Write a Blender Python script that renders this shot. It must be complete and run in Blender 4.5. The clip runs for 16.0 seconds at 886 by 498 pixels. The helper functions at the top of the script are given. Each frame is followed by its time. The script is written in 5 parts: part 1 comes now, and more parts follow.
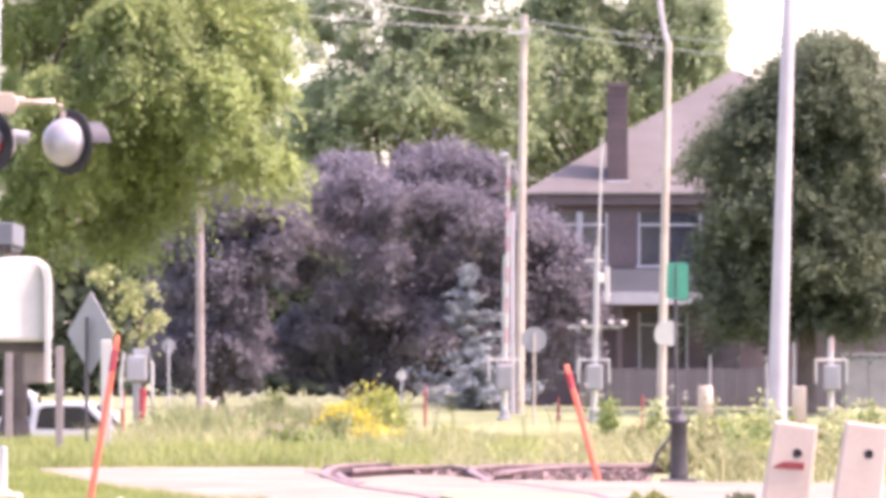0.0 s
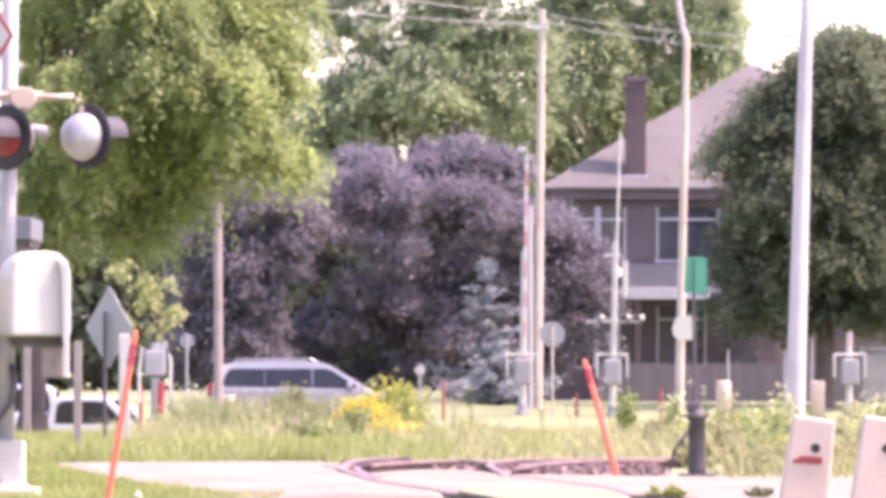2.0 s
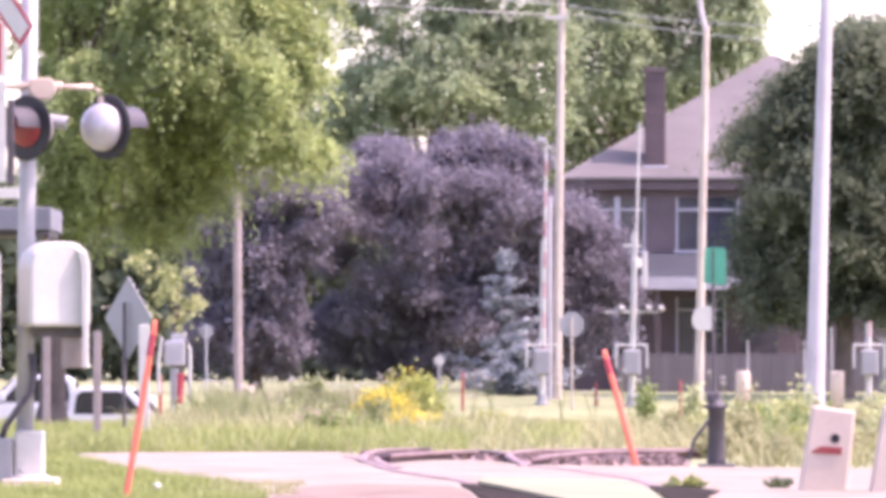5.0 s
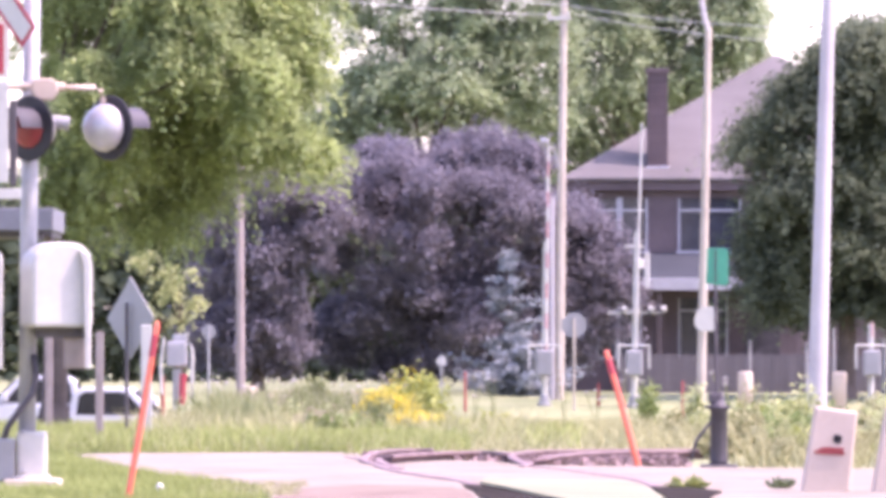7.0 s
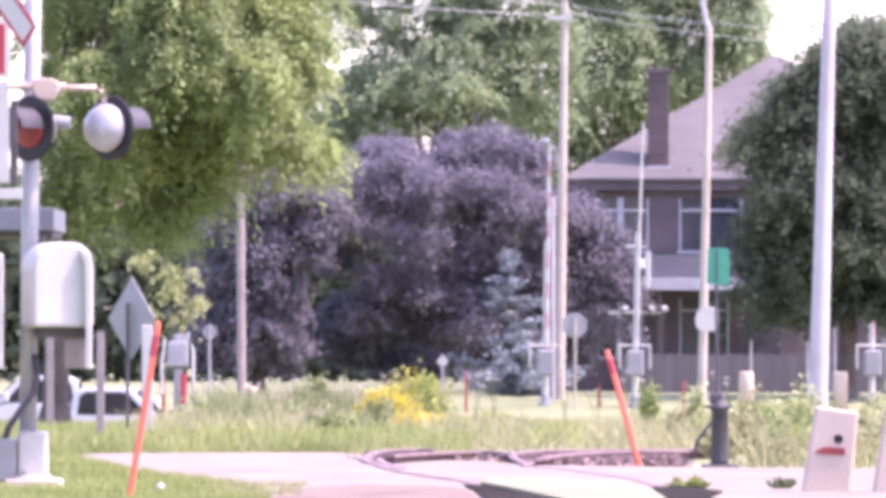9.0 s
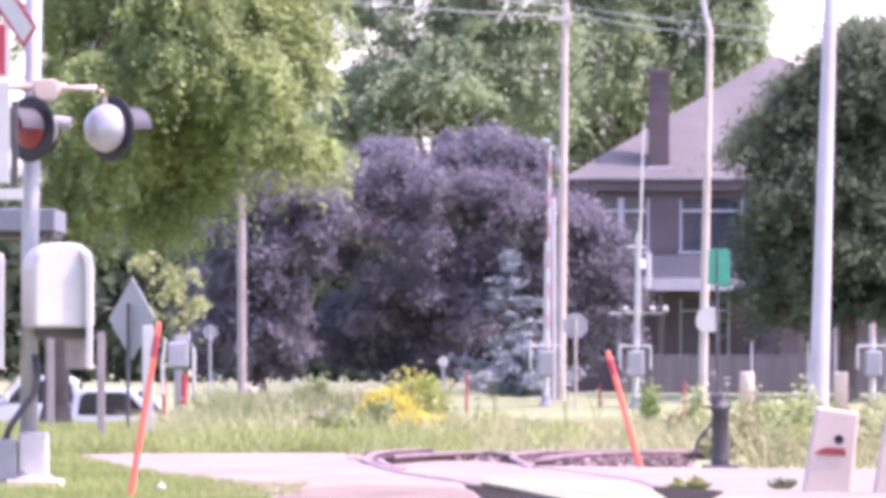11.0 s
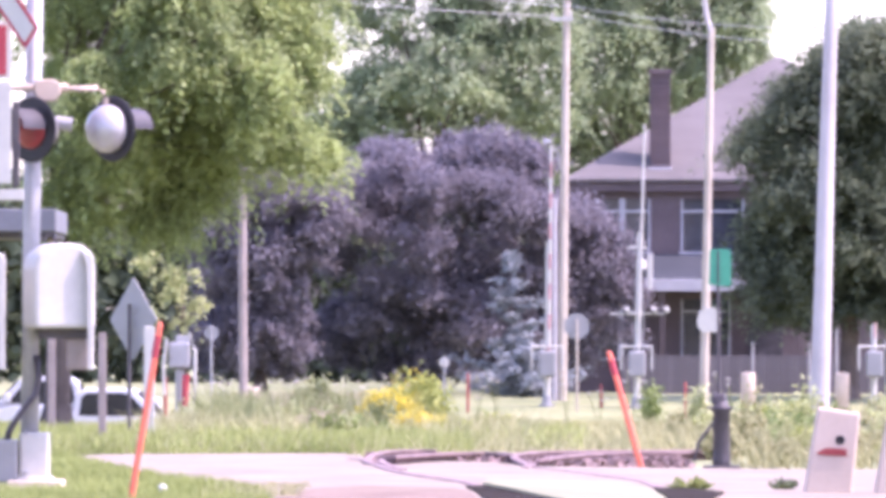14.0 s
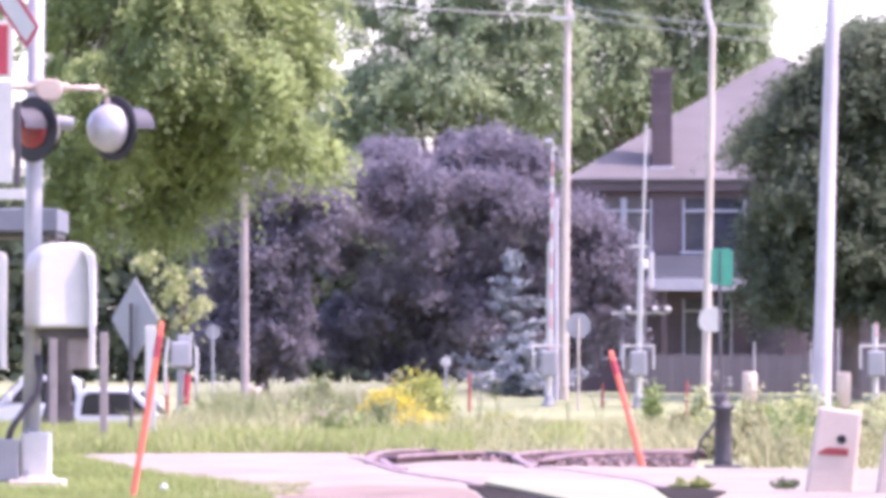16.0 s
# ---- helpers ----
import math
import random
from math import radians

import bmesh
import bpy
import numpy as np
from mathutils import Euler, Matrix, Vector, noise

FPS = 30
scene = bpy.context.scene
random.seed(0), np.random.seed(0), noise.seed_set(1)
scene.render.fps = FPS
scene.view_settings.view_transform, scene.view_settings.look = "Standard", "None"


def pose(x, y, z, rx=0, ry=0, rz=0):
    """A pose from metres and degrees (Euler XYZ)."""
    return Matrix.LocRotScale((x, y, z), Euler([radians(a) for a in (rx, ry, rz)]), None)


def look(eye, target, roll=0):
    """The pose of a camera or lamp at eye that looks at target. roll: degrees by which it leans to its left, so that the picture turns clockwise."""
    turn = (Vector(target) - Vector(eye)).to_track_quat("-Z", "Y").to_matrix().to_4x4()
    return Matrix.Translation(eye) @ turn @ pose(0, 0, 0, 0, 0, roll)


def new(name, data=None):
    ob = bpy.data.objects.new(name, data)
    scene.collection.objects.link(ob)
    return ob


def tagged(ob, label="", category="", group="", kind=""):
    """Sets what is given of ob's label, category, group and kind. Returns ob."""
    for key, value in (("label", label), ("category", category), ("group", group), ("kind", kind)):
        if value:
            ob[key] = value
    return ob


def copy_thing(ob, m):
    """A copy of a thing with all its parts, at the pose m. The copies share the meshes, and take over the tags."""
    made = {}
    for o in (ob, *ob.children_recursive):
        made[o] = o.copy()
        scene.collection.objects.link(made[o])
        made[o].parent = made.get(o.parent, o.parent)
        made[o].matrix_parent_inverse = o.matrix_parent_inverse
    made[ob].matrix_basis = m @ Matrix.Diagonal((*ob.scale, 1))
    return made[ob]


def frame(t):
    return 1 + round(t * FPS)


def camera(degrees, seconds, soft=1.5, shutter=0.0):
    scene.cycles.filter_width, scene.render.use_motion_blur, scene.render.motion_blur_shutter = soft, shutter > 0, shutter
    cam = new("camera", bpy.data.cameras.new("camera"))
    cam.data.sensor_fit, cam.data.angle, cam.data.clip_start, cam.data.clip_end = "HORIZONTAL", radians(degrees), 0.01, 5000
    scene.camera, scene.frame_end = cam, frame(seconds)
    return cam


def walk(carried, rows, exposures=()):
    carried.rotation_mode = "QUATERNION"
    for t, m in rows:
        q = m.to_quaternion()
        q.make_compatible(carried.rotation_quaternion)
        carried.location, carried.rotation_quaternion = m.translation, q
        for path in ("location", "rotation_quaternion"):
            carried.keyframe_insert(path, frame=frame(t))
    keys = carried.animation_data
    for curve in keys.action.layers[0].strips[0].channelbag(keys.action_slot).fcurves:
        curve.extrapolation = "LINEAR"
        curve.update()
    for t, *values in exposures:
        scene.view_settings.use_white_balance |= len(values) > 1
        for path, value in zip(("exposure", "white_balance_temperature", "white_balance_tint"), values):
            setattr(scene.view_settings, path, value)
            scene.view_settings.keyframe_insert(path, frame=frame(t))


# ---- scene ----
cam = camera(7.01, 16.0, soft=4.8)
EYE = (0.0, 0.0, 1.04)
# seconds, turn to the left, tilt up (degrees from the resting view)
PATH = [
    (0, -0.3383, 0.1048),
    (0.5, -0.3028, 0.1279),
    (1, -0.2995, 0.1104),
    (1.5, -0.2680, 0.0891),
    (2, -0.1939, 0.0617),
    (2.5, -0.1291, 0.0274),
    (3, -0.0617, -0.0023),
    (3.5, -0.0426, -0.0188),
    (4, -0.0423, -0.0149),
    (6.5, -0.0266, -0.0134),
    (7, -0.0217, -0.0093),
    (7.5, -0.0217, -0.0127),
    (8, -0.0206, -0.0124),
    (8.5, -0.0191, -0.0142),
    (9, -0.0142, -0.0094),
    (11.5, -0.0064, -0.0056),
    (12, -0.0011, -0.0064),
    (12.5, -0.0011, -0.0015),
    (13, -0.0007, -0.0015),
    (13.5, -0.0004, -0.0012),
    (14, 0.0000, -0.0012),
    (14.5, 0.0000, 0.0000),
    (15, 0.0015, -0.0056),
    (15.5, 0.0064, -0.0008),
    (16, 0.0121, -0.0056),
]
walk(cam, [(t, pose(*EYE, 90 + 0.801 + up, 0, left)) for t, left, up in PATH],
     exposures=[(0.0, 2.20, 7250, 41), (1.5, 2.20, 7150, 43), (3.5, 2.14, 6950, 47), (6.5, 2.11, 6550, 48), (16.0, 2.11, 6200, 47)])

# ---- light ----
SUN_UP, SUN_FROM = radians(60), radians(98)      # height; bearing from +Y towards +X
world = bpy.data.worlds.new("sky")
scene.world = world
world.use_nodes = True
wn, wl = world.node_tree.nodes, world.node_tree.links
sky = wn.new("ShaderNodeTexSky")
sky.sky_type, sky.sun_disc, sky.sun_elevation, sky.sun_rotation = "NISHITA", False, SUN_UP, SUN_FROM
sky.air_density, sky.dust_density, sky.altitude = 1.0, 2.0, 100
wl.new(sky.outputs["Color"], wn["Background"].inputs["Color"])
wn["Background"].inputs["Strength"].default_value = 0.15
sun = new("sun", bpy.data.lights.new("sun", "SUN"))
sun.data.energy, sun.data.angle, sun.data.color = 2.0, radians(0.6), (1.0, 0.95, 0.88)
sun_dir = Vector((math.sin(SUN_FROM) * math.cos(SUN_UP), math.cos(SUN_FROM) * math.cos(SUN_UP), math.sin(SUN_UP)))
sun.matrix_world = look(sun_dir * 60, (0, 0, 0))


# ---- materials ----
def mat(name, low, high, rough=0.7, coarse=0.6, fine=14.0, bump=0.25, metal=0.0, island=0.0, object_random=0.0,
        see_through=0.0, spec=0.4):
    m = bpy.data.materials.new(name)
    m.use_nodes = True
    n, l = m.node_tree.nodes, m.node_tree.links
    b = n["Principled BSDF"]
    geo = n.new("ShaderNodeNewGeometry")
    a, c = n.new("ShaderNodeTexNoise"), n.new("ShaderNodeTexNoise")
    a.inputs["Scale"].default_value, c.inputs["Scale"].default_value = coarse, fine
    a.inputs["Detail"].default_value, c.inputs["Detail"].default_value = 3, 4
    tc = n.new("ShaderNodeTexCoord")
    for t in (a, c):
        l.new(tc.outputs["Object"], t.inputs["Vector"])
    add = n.new("ShaderNodeMath")
    add.operation = "MULTIPLY_ADD"
    l.new(c.outputs["Fac"], add.inputs[0])
    add.inputs[1].default_value = 0.45
    l.new(a.outputs["Fac"], add.inputs[2])
    fac = add.outputs[0]
    for amount, node, out in ((island, geo, "Random Per Island"), (object_random, n.new("ShaderNodeObjectInfo"), "Random")):
        if amount:
            k = n.new("ShaderNodeMath")
            k.operation = "MULTIPLY_ADD"
            l.new(node.outputs[out], k.inputs[0])
            k.inputs[1].default_value = amount
            l.new(fac, k.inputs[2])
            k2 = n.new("ShaderNodeMath")
            k2.operation = "SUBTRACT"
            l.new(k.outputs[0], k2.inputs[0])
            k2.inputs[1].default_value = amount / 2
            fac = k2.outputs[0]
    ramp = n.new("ShaderNodeValToRGB")
    ramp.color_ramp.elements[0].position, ramp.color_ramp.elements[1].position = 0.42, 1.02
    ramp.color_ramp.elements[0].color, ramp.color_ramp.elements[1].color = (*low, 1), (*high, 1)
    l.new(fac, ramp.inputs["Fac"])
    l.new(ramp.outputs["Color"], b.inputs["Base Color"])
    b.inputs["Roughness"].default_value, b.inputs["Metallic"].default_value = rough, metal
    b.inputs["Specular IOR Level"].default_value = spec
    if bump:
        bp = n.new("ShaderNodeBump")
        bp.inputs["Strength"].default_value, bp.inputs["Distance"].default_value = bump, 0.02
        l.new(c.outputs["Fac"], bp.inputs["Height"])
        l.new(bp.outputs["Normal"], b.inputs["Normal"])
    if see_through:
        tr, mix = n.new("ShaderNodeBsdfTranslucent"), n.new("ShaderNodeMixShader")
        l.new(ramp.outputs["Color"], tr.inputs["Color"])
        mix.inputs["Fac"].default_value = see_through
        l.new(b.outputs[0], mix.inputs[1])
        l.new(tr.outputs[0], mix.inputs[2])
        l.new(mix.outputs[0], n["Material Output"].inputs["Surface"])
    return m


def leaf_mat(name, low, high, rough=0.5, through_light=0.45, spec=0.3):
    return mat(name, low, high, rough, 0.5, 3.0, 0, 0, island=0.3, see_through=through_light, spec=spec)


M_SOIL = mat("soil_and_turf", (0.11, 0.14, 0.05), (0.27, 0.275, 0.14), 0.95, 0.35, 3, 0.5)
M_GRAVEL = mat("pale_gravel", (0.165, 0.142, 0.108), (0.28, 0.246, 0.198), 0.95, 0.9, 9, 0.6, spec=0.1)
M_SLAB = mat("crossing_concrete", (0.17, 0.178, 0.115), (0.25, 0.262, 0.17), 0.95, 0.8, 18, 0.3, spec=0.1)
M_ASPHALT = mat("asphalt", (0.10, 0.10, 0.10), (0.17, 0.165, 0.16), 0.9, 0.3, 25, 0.4)
M_RAIL = mat("rusty_rail", (0.055, 0.032, 0.033), (0.12, 0.075, 0.07), 0.85, 3, 30, 0.3, spec=0.15)
M_RAILTOP = mat("worn_rail_head", (0.15, 0.10, 0.098), (0.27, 0.195, 0.185), 0.7, 3, 30, 0.1, spec=0.2)
M_BALLAST = mat("dark_ballast", (0.11, 0.075, 0.072), (0.30, 0.21, 0.20), 0.95, 1, 18, 0.8, object_random=0.2)
# near-black brown for the painted flangeway shade, also on the house floors
M_GAPFLOOR = mat("dark_gap_and_floor", (0.012, 0.009, 0.007), (0.034, 0.026, 0.018), 0.95, 2, 20, 0.5, spec=0.08)
M_GALV = mat("galvanised_steel", (0.27, 0.27, 0.27), (0.38, 0.38, 0.38), 0.55, 2, 25, 0.05, 0.35)
M_ALU = mat("aluminium_paint", (0.27, 0.265, 0.275), (0.40, 0.39, 0.40), 0.38, 2, 25, 0.05, 0.4)
M_WHITE = mat("white_enamel", (0.40, 0.39, 0.355), (0.49, 0.48, 0.435), 0.5, 2.5, 20, 0.05)
M_CREAM = mat("cream_concrete", (0.45, 0.365, 0.29), (0.55, 0.455, 0.37), 0.9, 2.5, 25, 0.06)
M_BLACK = mat("black_paint", (0.012, 0.012, 0.014), (0.035, 0.033, 0.038), 0.55, 3, 25, 0.05)
M_IRON = mat("dark_iron", (0.035, 0.03, 0.035), (0.09, 0.08, 0.085), 0.6, 3, 25, 0.2)
M_RED = mat("red_sign_paint", (0.32, 0.035, 0.05), (0.42, 0.055, 0.07), 0.5, 2, 20, 0.03)
M_FADED = mat("faded_red_band", (0.36, 0.20, 0.20), (0.46, 0.28, 0.28), 0.6, 2, 20, 0.03)
M_LENS = mat("dull_red_lens", (0.22, 0.03, 0.032), (0.32, 0.05, 0.05), 0.3, 3, 20, 0.1)
M_ORANGE = mat("faded_orange_fibreglass", (0.70, 0.13, 0.075), (0.82, 0.19, 0.115), 0.5, 2, 20, 0.03)
M_DELIN = mat("dull_red_plastic", (0.26, 0.05, 0.045), (0.36, 0.08, 0.07), 0.6, 2, 20, 0.05)
M_GREEN = mat("green_target_paint", (0.015, 0.20, 0.12), (0.03, 0.28, 0.17), 0.5, 2, 20, 0.05)
M_POLE = mat("bleached_pole_wood", (0.33, 0.285, 0.235), (0.50, 0.445, 0.37), 0.9, 1.2, 20, 0.4)
M_POLEPALE = mat("pale_steel_pole", (0.36, 0.33, 0.34), (0.48, 0.45, 0.46), 0.55, 1.2, 15, 0.1, 0.2)
M_TAN = mat("tan_post_wood", (0.20, 0.165, 0.15), (0.33, 0.28, 0.26), 0.9, 2, 18, 0.4)
M_GREYSIGN = mat("bare_sign_back", (0.22, 0.22, 0.22), (0.30, 0.30, 0.30), 0.55, 2, 15, 0.05, 0.3)
M_CANOPY = mat("grey_blue_fascia", (0.10, 0.105, 0.12), (0.16, 0.165, 0.185), 0.6, 1, 12, 0.05)
M_HOOD = mat("dark_grey_visor_paint", (0.035, 0.033, 0.037), (0.065, 0.06, 0.068), 0.6, 2, 20, 0.05)
M_SIDING = mat("dark_brown_brick", (0.085, 0.065, 0.065), (0.15, 0.115, 0.115), 0.9, 0.7, 9, 0.4)
M_BRICK = mat("chimney_brick", (0.075, 0.055, 0.058), (0.125, 0.092, 0.094), 0.9, 1.2, 12, 0.4, object_random=0.25)
M_SHINGLE = mat("grey_shingles", (0.092, 0.084, 0.080), (0.142, 0.130, 0.126), 0.95, 0.5, 14, 0.35, object_random=0.12)
M_PORCH = mat("slate_porch_roof", (0.035, 0.04, 0.046), (0.06, 0.066, 0.075), 0.95, 0.5, 14, 0.3, spec=0.1)
M_TRIM = mat("white_trim", (0.33, 0.325, 0.34), (0.44, 0.435, 0.45), 0.6, 2, 20, 0.05)
M_PANE = mat("dark_window_glass", (0.03, 0.032, 0.04), (0.06, 0.065, 0.08), 0.12, 1, 4, 0.0, spec=0.6)
M_FENCE = mat("weathered_fence_board", (0.10, 0.09, 0.095), (0.155, 0.14, 0.15), 0.95, 1.0, 12, 0.3, object_random=0.25)
M_BARK = mat("bark", (0.06, 0.045, 0.04), (0.14, 0.11, 0.09), 0.95, 2, 14, 0.7)
M_SILVER = mat("silver_car_paint", (0.27, 0.265, 0.275), (0.32, 0.315, 0.325), 0.32, 0.8, 30, 0.0, 0.4)
M_CARWHITE = mat("white_car_paint", (0.46, 0.46, 0.47), (0.52, 0.52, 0.52), 0.35, 0.8, 30, 0.0)
M_CARGLASS = mat("tinted_car_glass", (0.012, 0.013, 0.016), (0.028, 0.03, 0.034), 0.1, 1, 5, 0.0, spec=0.35)
M_HUB = mat("dull_wheel_rim", (0.07, 0.07, 0.075), (0.13, 0.13, 0.135), 0.5, 3, 20, 0.05, 0.3)
M_TYRE = mat("tyre_rubber", (0.018, 0.018, 0.018), (0.04, 0.04, 0.04), 0.9, 3, 30, 0.2)
M_WIRE = mat("wire", (0.40, 0.40, 0.40), (0.52, 0.52, 0.52), 0.6, 3, 30, 0.0)
L_ASH = leaf_mat("locust_leaf", (0.15, 0.20, 0.085), (0.43, 0.515, 0.205))
# ash leaves: distance haze is put into the colour, paler and slightly bluer
L_FAR = leaf_mat("hazed_ash_leaf", (0.19, 0.245, 0.15), (0.37, 0.45, 0.245))
# maple purple lifted towards grey-blue, standing in for haze before the trees
L_PURPLE = leaf_mat("hazed_purple_maple_leaf", (0.158, 0.148, 0.168), (0.245, 0.228, 0.256), 0.7, 0.42, 0.15)
L_DARK = leaf_mat("dark_maple_leaf", (0.075, 0.098, 0.072), (0.185, 0.22, 0.125), 0.75, 0.4, 0.12)
L_BLUE = leaf_mat("blue_spruce_needle", (0.17, 0.195, 0.205), (0.32, 0.355, 0.37), 0.6, 0.25)
L_PALE = leaf_mat("pale_sapling_leaf", (0.32, 0.36, 0.15), (0.58, 0.60, 0.33))
L_LAWN = leaf_mat("lawn_blade", (0.15, 0.19, 0.05), (0.35, 0.39, 0.13), 0.6, 0.35)
L_WEED = leaf_mat("weed_blade", (0.19, 0.20, 0.085), (0.48, 0.46, 0.25), 0.7, 0.35)
L_SEED = leaf_mat("dry_seed_head", (0.30, 0.25, 0.16), (0.56, 0.48, 0.36), 0.8, 0.3)
L_BUSH = leaf_mat("bush_leaf", (0.12, 0.18, 0.05), (0.32, 0.38, 0.14), 0.6, 0.35)
L_OLIVE = leaf_mat("olive_weed_leaf", (0.14, 0.17, 0.07), (0.33, 0.35, 0.16), 0.7, 0.35)
L_UMBEL = leaf_mat("white_umbel", (0.38, 0.36, 0.33), (0.52, 0.50, 0.47), 0.7, 0.3)
L_GOLD = leaf_mat("goldenrod_leaf", (0.20, 0.25, 0.06), (0.46, 0.48, 0.15), 0.6, 0.35)
L_YELLOW = leaf_mat("goldenrod_flower", (0.64, 0.50, 0.04), (0.82, 0.70, 0.12), 0.7, 0.35)


# ---- mesh helpers ----
def smoothstep(a, b, v):
    k = min(max((v - a) / (b - a), 0.0), 1.0)
    return k * k * (3 - 2 * k)


def part(name, bm, material, parent=None, label="", smooth=False):
    me = bpy.data.meshes.new(name)
    bmesh.ops.recalc_face_normals(bm, faces=bm.faces)
    bm.to_mesh(me)
    bm.free()
    if smooth:
        me.shade_smooth()
    me.materials.append(material)
    ob = new(name, me)
    if parent is not None:
        ob.parent = parent
    if label:
        ob["label"] = label
    return ob


def thing(name, label, category, at=(0, 0, 0), group="", kind="", turn=0):
    ob = new(name)
    ob.matrix_basis = pose(*at, 0, 0, turn)
    return tagged(ob, label, category, group, kind)


def box(x0, x1, y0, y1, z0, z1, bevel=0.0, bm=None, m=None, segments=2):
    own = bmesh.new()
    bmesh.ops.create_cube(own, size=1)
    bmesh.ops.scale(own, vec=(x1 - x0, y1 - y0, z1 - z0), verts=own.verts)
    bmesh.ops.translate(own, vec=((x0 + x1) / 2, (y0 + y1) / 2, (z0 + z1) / 2), verts=own.verts)
    if bevel:
        bmesh.ops.bevel(own, geom=own.edges, offset=bevel, segments=segments, affect="EDGES", profile=0.5)
    return merged(own, bm, m)


def merged(own, bm, m=None):
    if m is not None:
        own.transform(m)
    if bm is None:
        return own
    me = bpy.data.meshes.new("joined")
    own.to_mesh(me)
    own.free()
    bm.from_mesh(me)
    bpy.data.meshes.remove(me)
    return bm


def tube(points, radii, sides=12, bm=None):
    """A round bar along points, closed at both ends."""
    own = bmesh.new()
    pts = [Vector(p) for p in points]
    if not isinstance(radii, (list, tuple)):
        radii = [radii] * len(pts)
    rings = []
    for i, p in enumerate(pts):
        d = (pts[min(i + 1, len(pts) - 1)] - pts[max(i - 1, 0)]).normalized()
        u = d.orthogonal().normalized() if abs(d.z) < 0.99 else Vector((1, 0, 0))
        v = d.cross(u).normalized()
        u = v.cross(d).normalized()
        rings.append([own.verts.new(p + radii[i] * (math.cos(a) * u + math.sin(a) * v))
                      for a in (2 * math.pi * k / sides for k in range(sides))])
    for r, s in zip(rings, rings[1:]):
        for k in range(sides):
            own.faces.new((r[k], r[(k + 1) % sides], s[(k + 1) % sides], s[k]))
    own.faces.new(rings[0][::-1])
    own.faces.new(rings[-1])
    return merged(own, bm)


def lathe(profile, sides=28, bm=None, m=None, caps=True):
    """A turned body about z from (radius, height) pairs."""
    own = bmesh.new()
    rings = [[own.verts.new((r * math.cos(2 * math.pi * k / sides), r * math.sin(2 * math.pi * k / sides), z))
              for k in range(sides)] for r, z in profile]
    for r, s in zip(rings, rings[1:]):
        for k in range(sides):
            own.faces.new((r[k], r[(k + 1) % sides], s[(k + 1) % sides], s[k]))
    if caps:
        own.faces.new(rings[0][::-1])
        own.faces.new(rings[-1])
    return merged(own, bm, m)


def prism(outline, y0, y1, bevel=0.0, bm=None, m=None, segments=2):
    """An outline in x and z, given a thickness along y."""
    own = bmesh.new()
    lo = [own.verts.new((x, y0, z)) for x, z in outline]
    hi = [own.verts.new((x, y1, z)) for x, z in outline]
    own.faces.new(lo)
    own.faces.new(hi[::-1])
    n = len(outline)
    for k in range(n):
        own.faces.new((lo[k], hi[k], hi[(k + 1) % n], lo[(k + 1) % n]))
    if bevel:
        bmesh.ops.bevel(own, geom=own.edges, offset=bevel, segments=segments, affect="EDGES", profile=0.5)
    return merged(own, bm, m)


def polys(name, verts, size, material, parent=None, label=""):
    """One mesh out of many loose faces with the same number of corners."""
    verts = np.asarray(verts, dtype=np.float32).reshape(-1, 3)
    me = bpy.data.meshes.new(name)
    n = len(verts)
    me.vertices.add(n)
    me.vertices.foreach_set("co", verts.ravel())
    me.loops.add(n)
    me.loops.foreach_set("vertex_index", np.arange(n, dtype=np.int32))
    me.polygons.add(n // size)
    me.polygons.foreach_set("loop_start", np.arange(0, n, size, dtype=np.int32))
    me.update(calc_edges=True)
    me.materials.append(material)
    ob = new(name, me)
    if parent is not None:
        ob.parent = parent
    if label:
        ob["label"] = label
    return ob


def unit(a):
    return a / np.maximum(np.linalg.norm(a, axis=-1, keepdims=True), 1e-6)


def leaf_quads(rng, centres, length, width, facing=0.5, wild=1.0, axis=None):
    """A lozenge leaf at each centre. facing: where leaves face (a height, or a way for each); wild: how far they stray; axis: the way a leaf points."""
    n = len(centres)
    if np.isscalar(facing):
        facing = np.array((0, 0, facing))
    nor = unit(rng.normal(size=(n, 3)) * wild + facing)
    if axis is None:
        axis = rng.normal(size=(n, 3))
    t = unit(axis - nor * np.sum(axis * nor, 1, keepdims=True))
    b = np.cross(nor, t)
    k = rng.uniform(0.7, 1.3, (n, 1))
    t, b = t * length * k / 2, b * width * k / 2
    return np.stack([centres - t, centres + b + 0.15 * t, centres + t, centres - b + 0.15 * t], 1).reshape(-1, 3)


def blades(rng, base, height, width, lean=0.35):
    n = len(base)
    h = height * rng.uniform(0.5, 1.25, (n, 1))
    side = unit(np.concatenate([rng.normal(size=(n, 2)), np.zeros((n, 1))], 1)) * width / 2
    tip = base + np.concatenate([rng.normal(size=(n, 2)) * lean * h, h], 1)
    return np.stack([base - side, base + side, tip], 1).reshape(-1, 3)


# ---- lie of the land ----
def road_yaw(x):
    return radians(15 * smoothstep(-3.0, 11.0, x))


ROAD_X = np.arange(-140.0, 220.0, 1.0)
ROAD_Y = 194.0 + np.cumsum([math.tan(road_yaw(x)) for x in ROAD_X])
ROAD_Y = ROAD_Y - ROAD_Y[139] + 194.0


def road_y(x):
    return float(np.interp(x, ROAD_X, ROAD_Y))


def road_z(x):
    return -0.95 - 0.20 * smoothstep(2.0, 12.5, x)


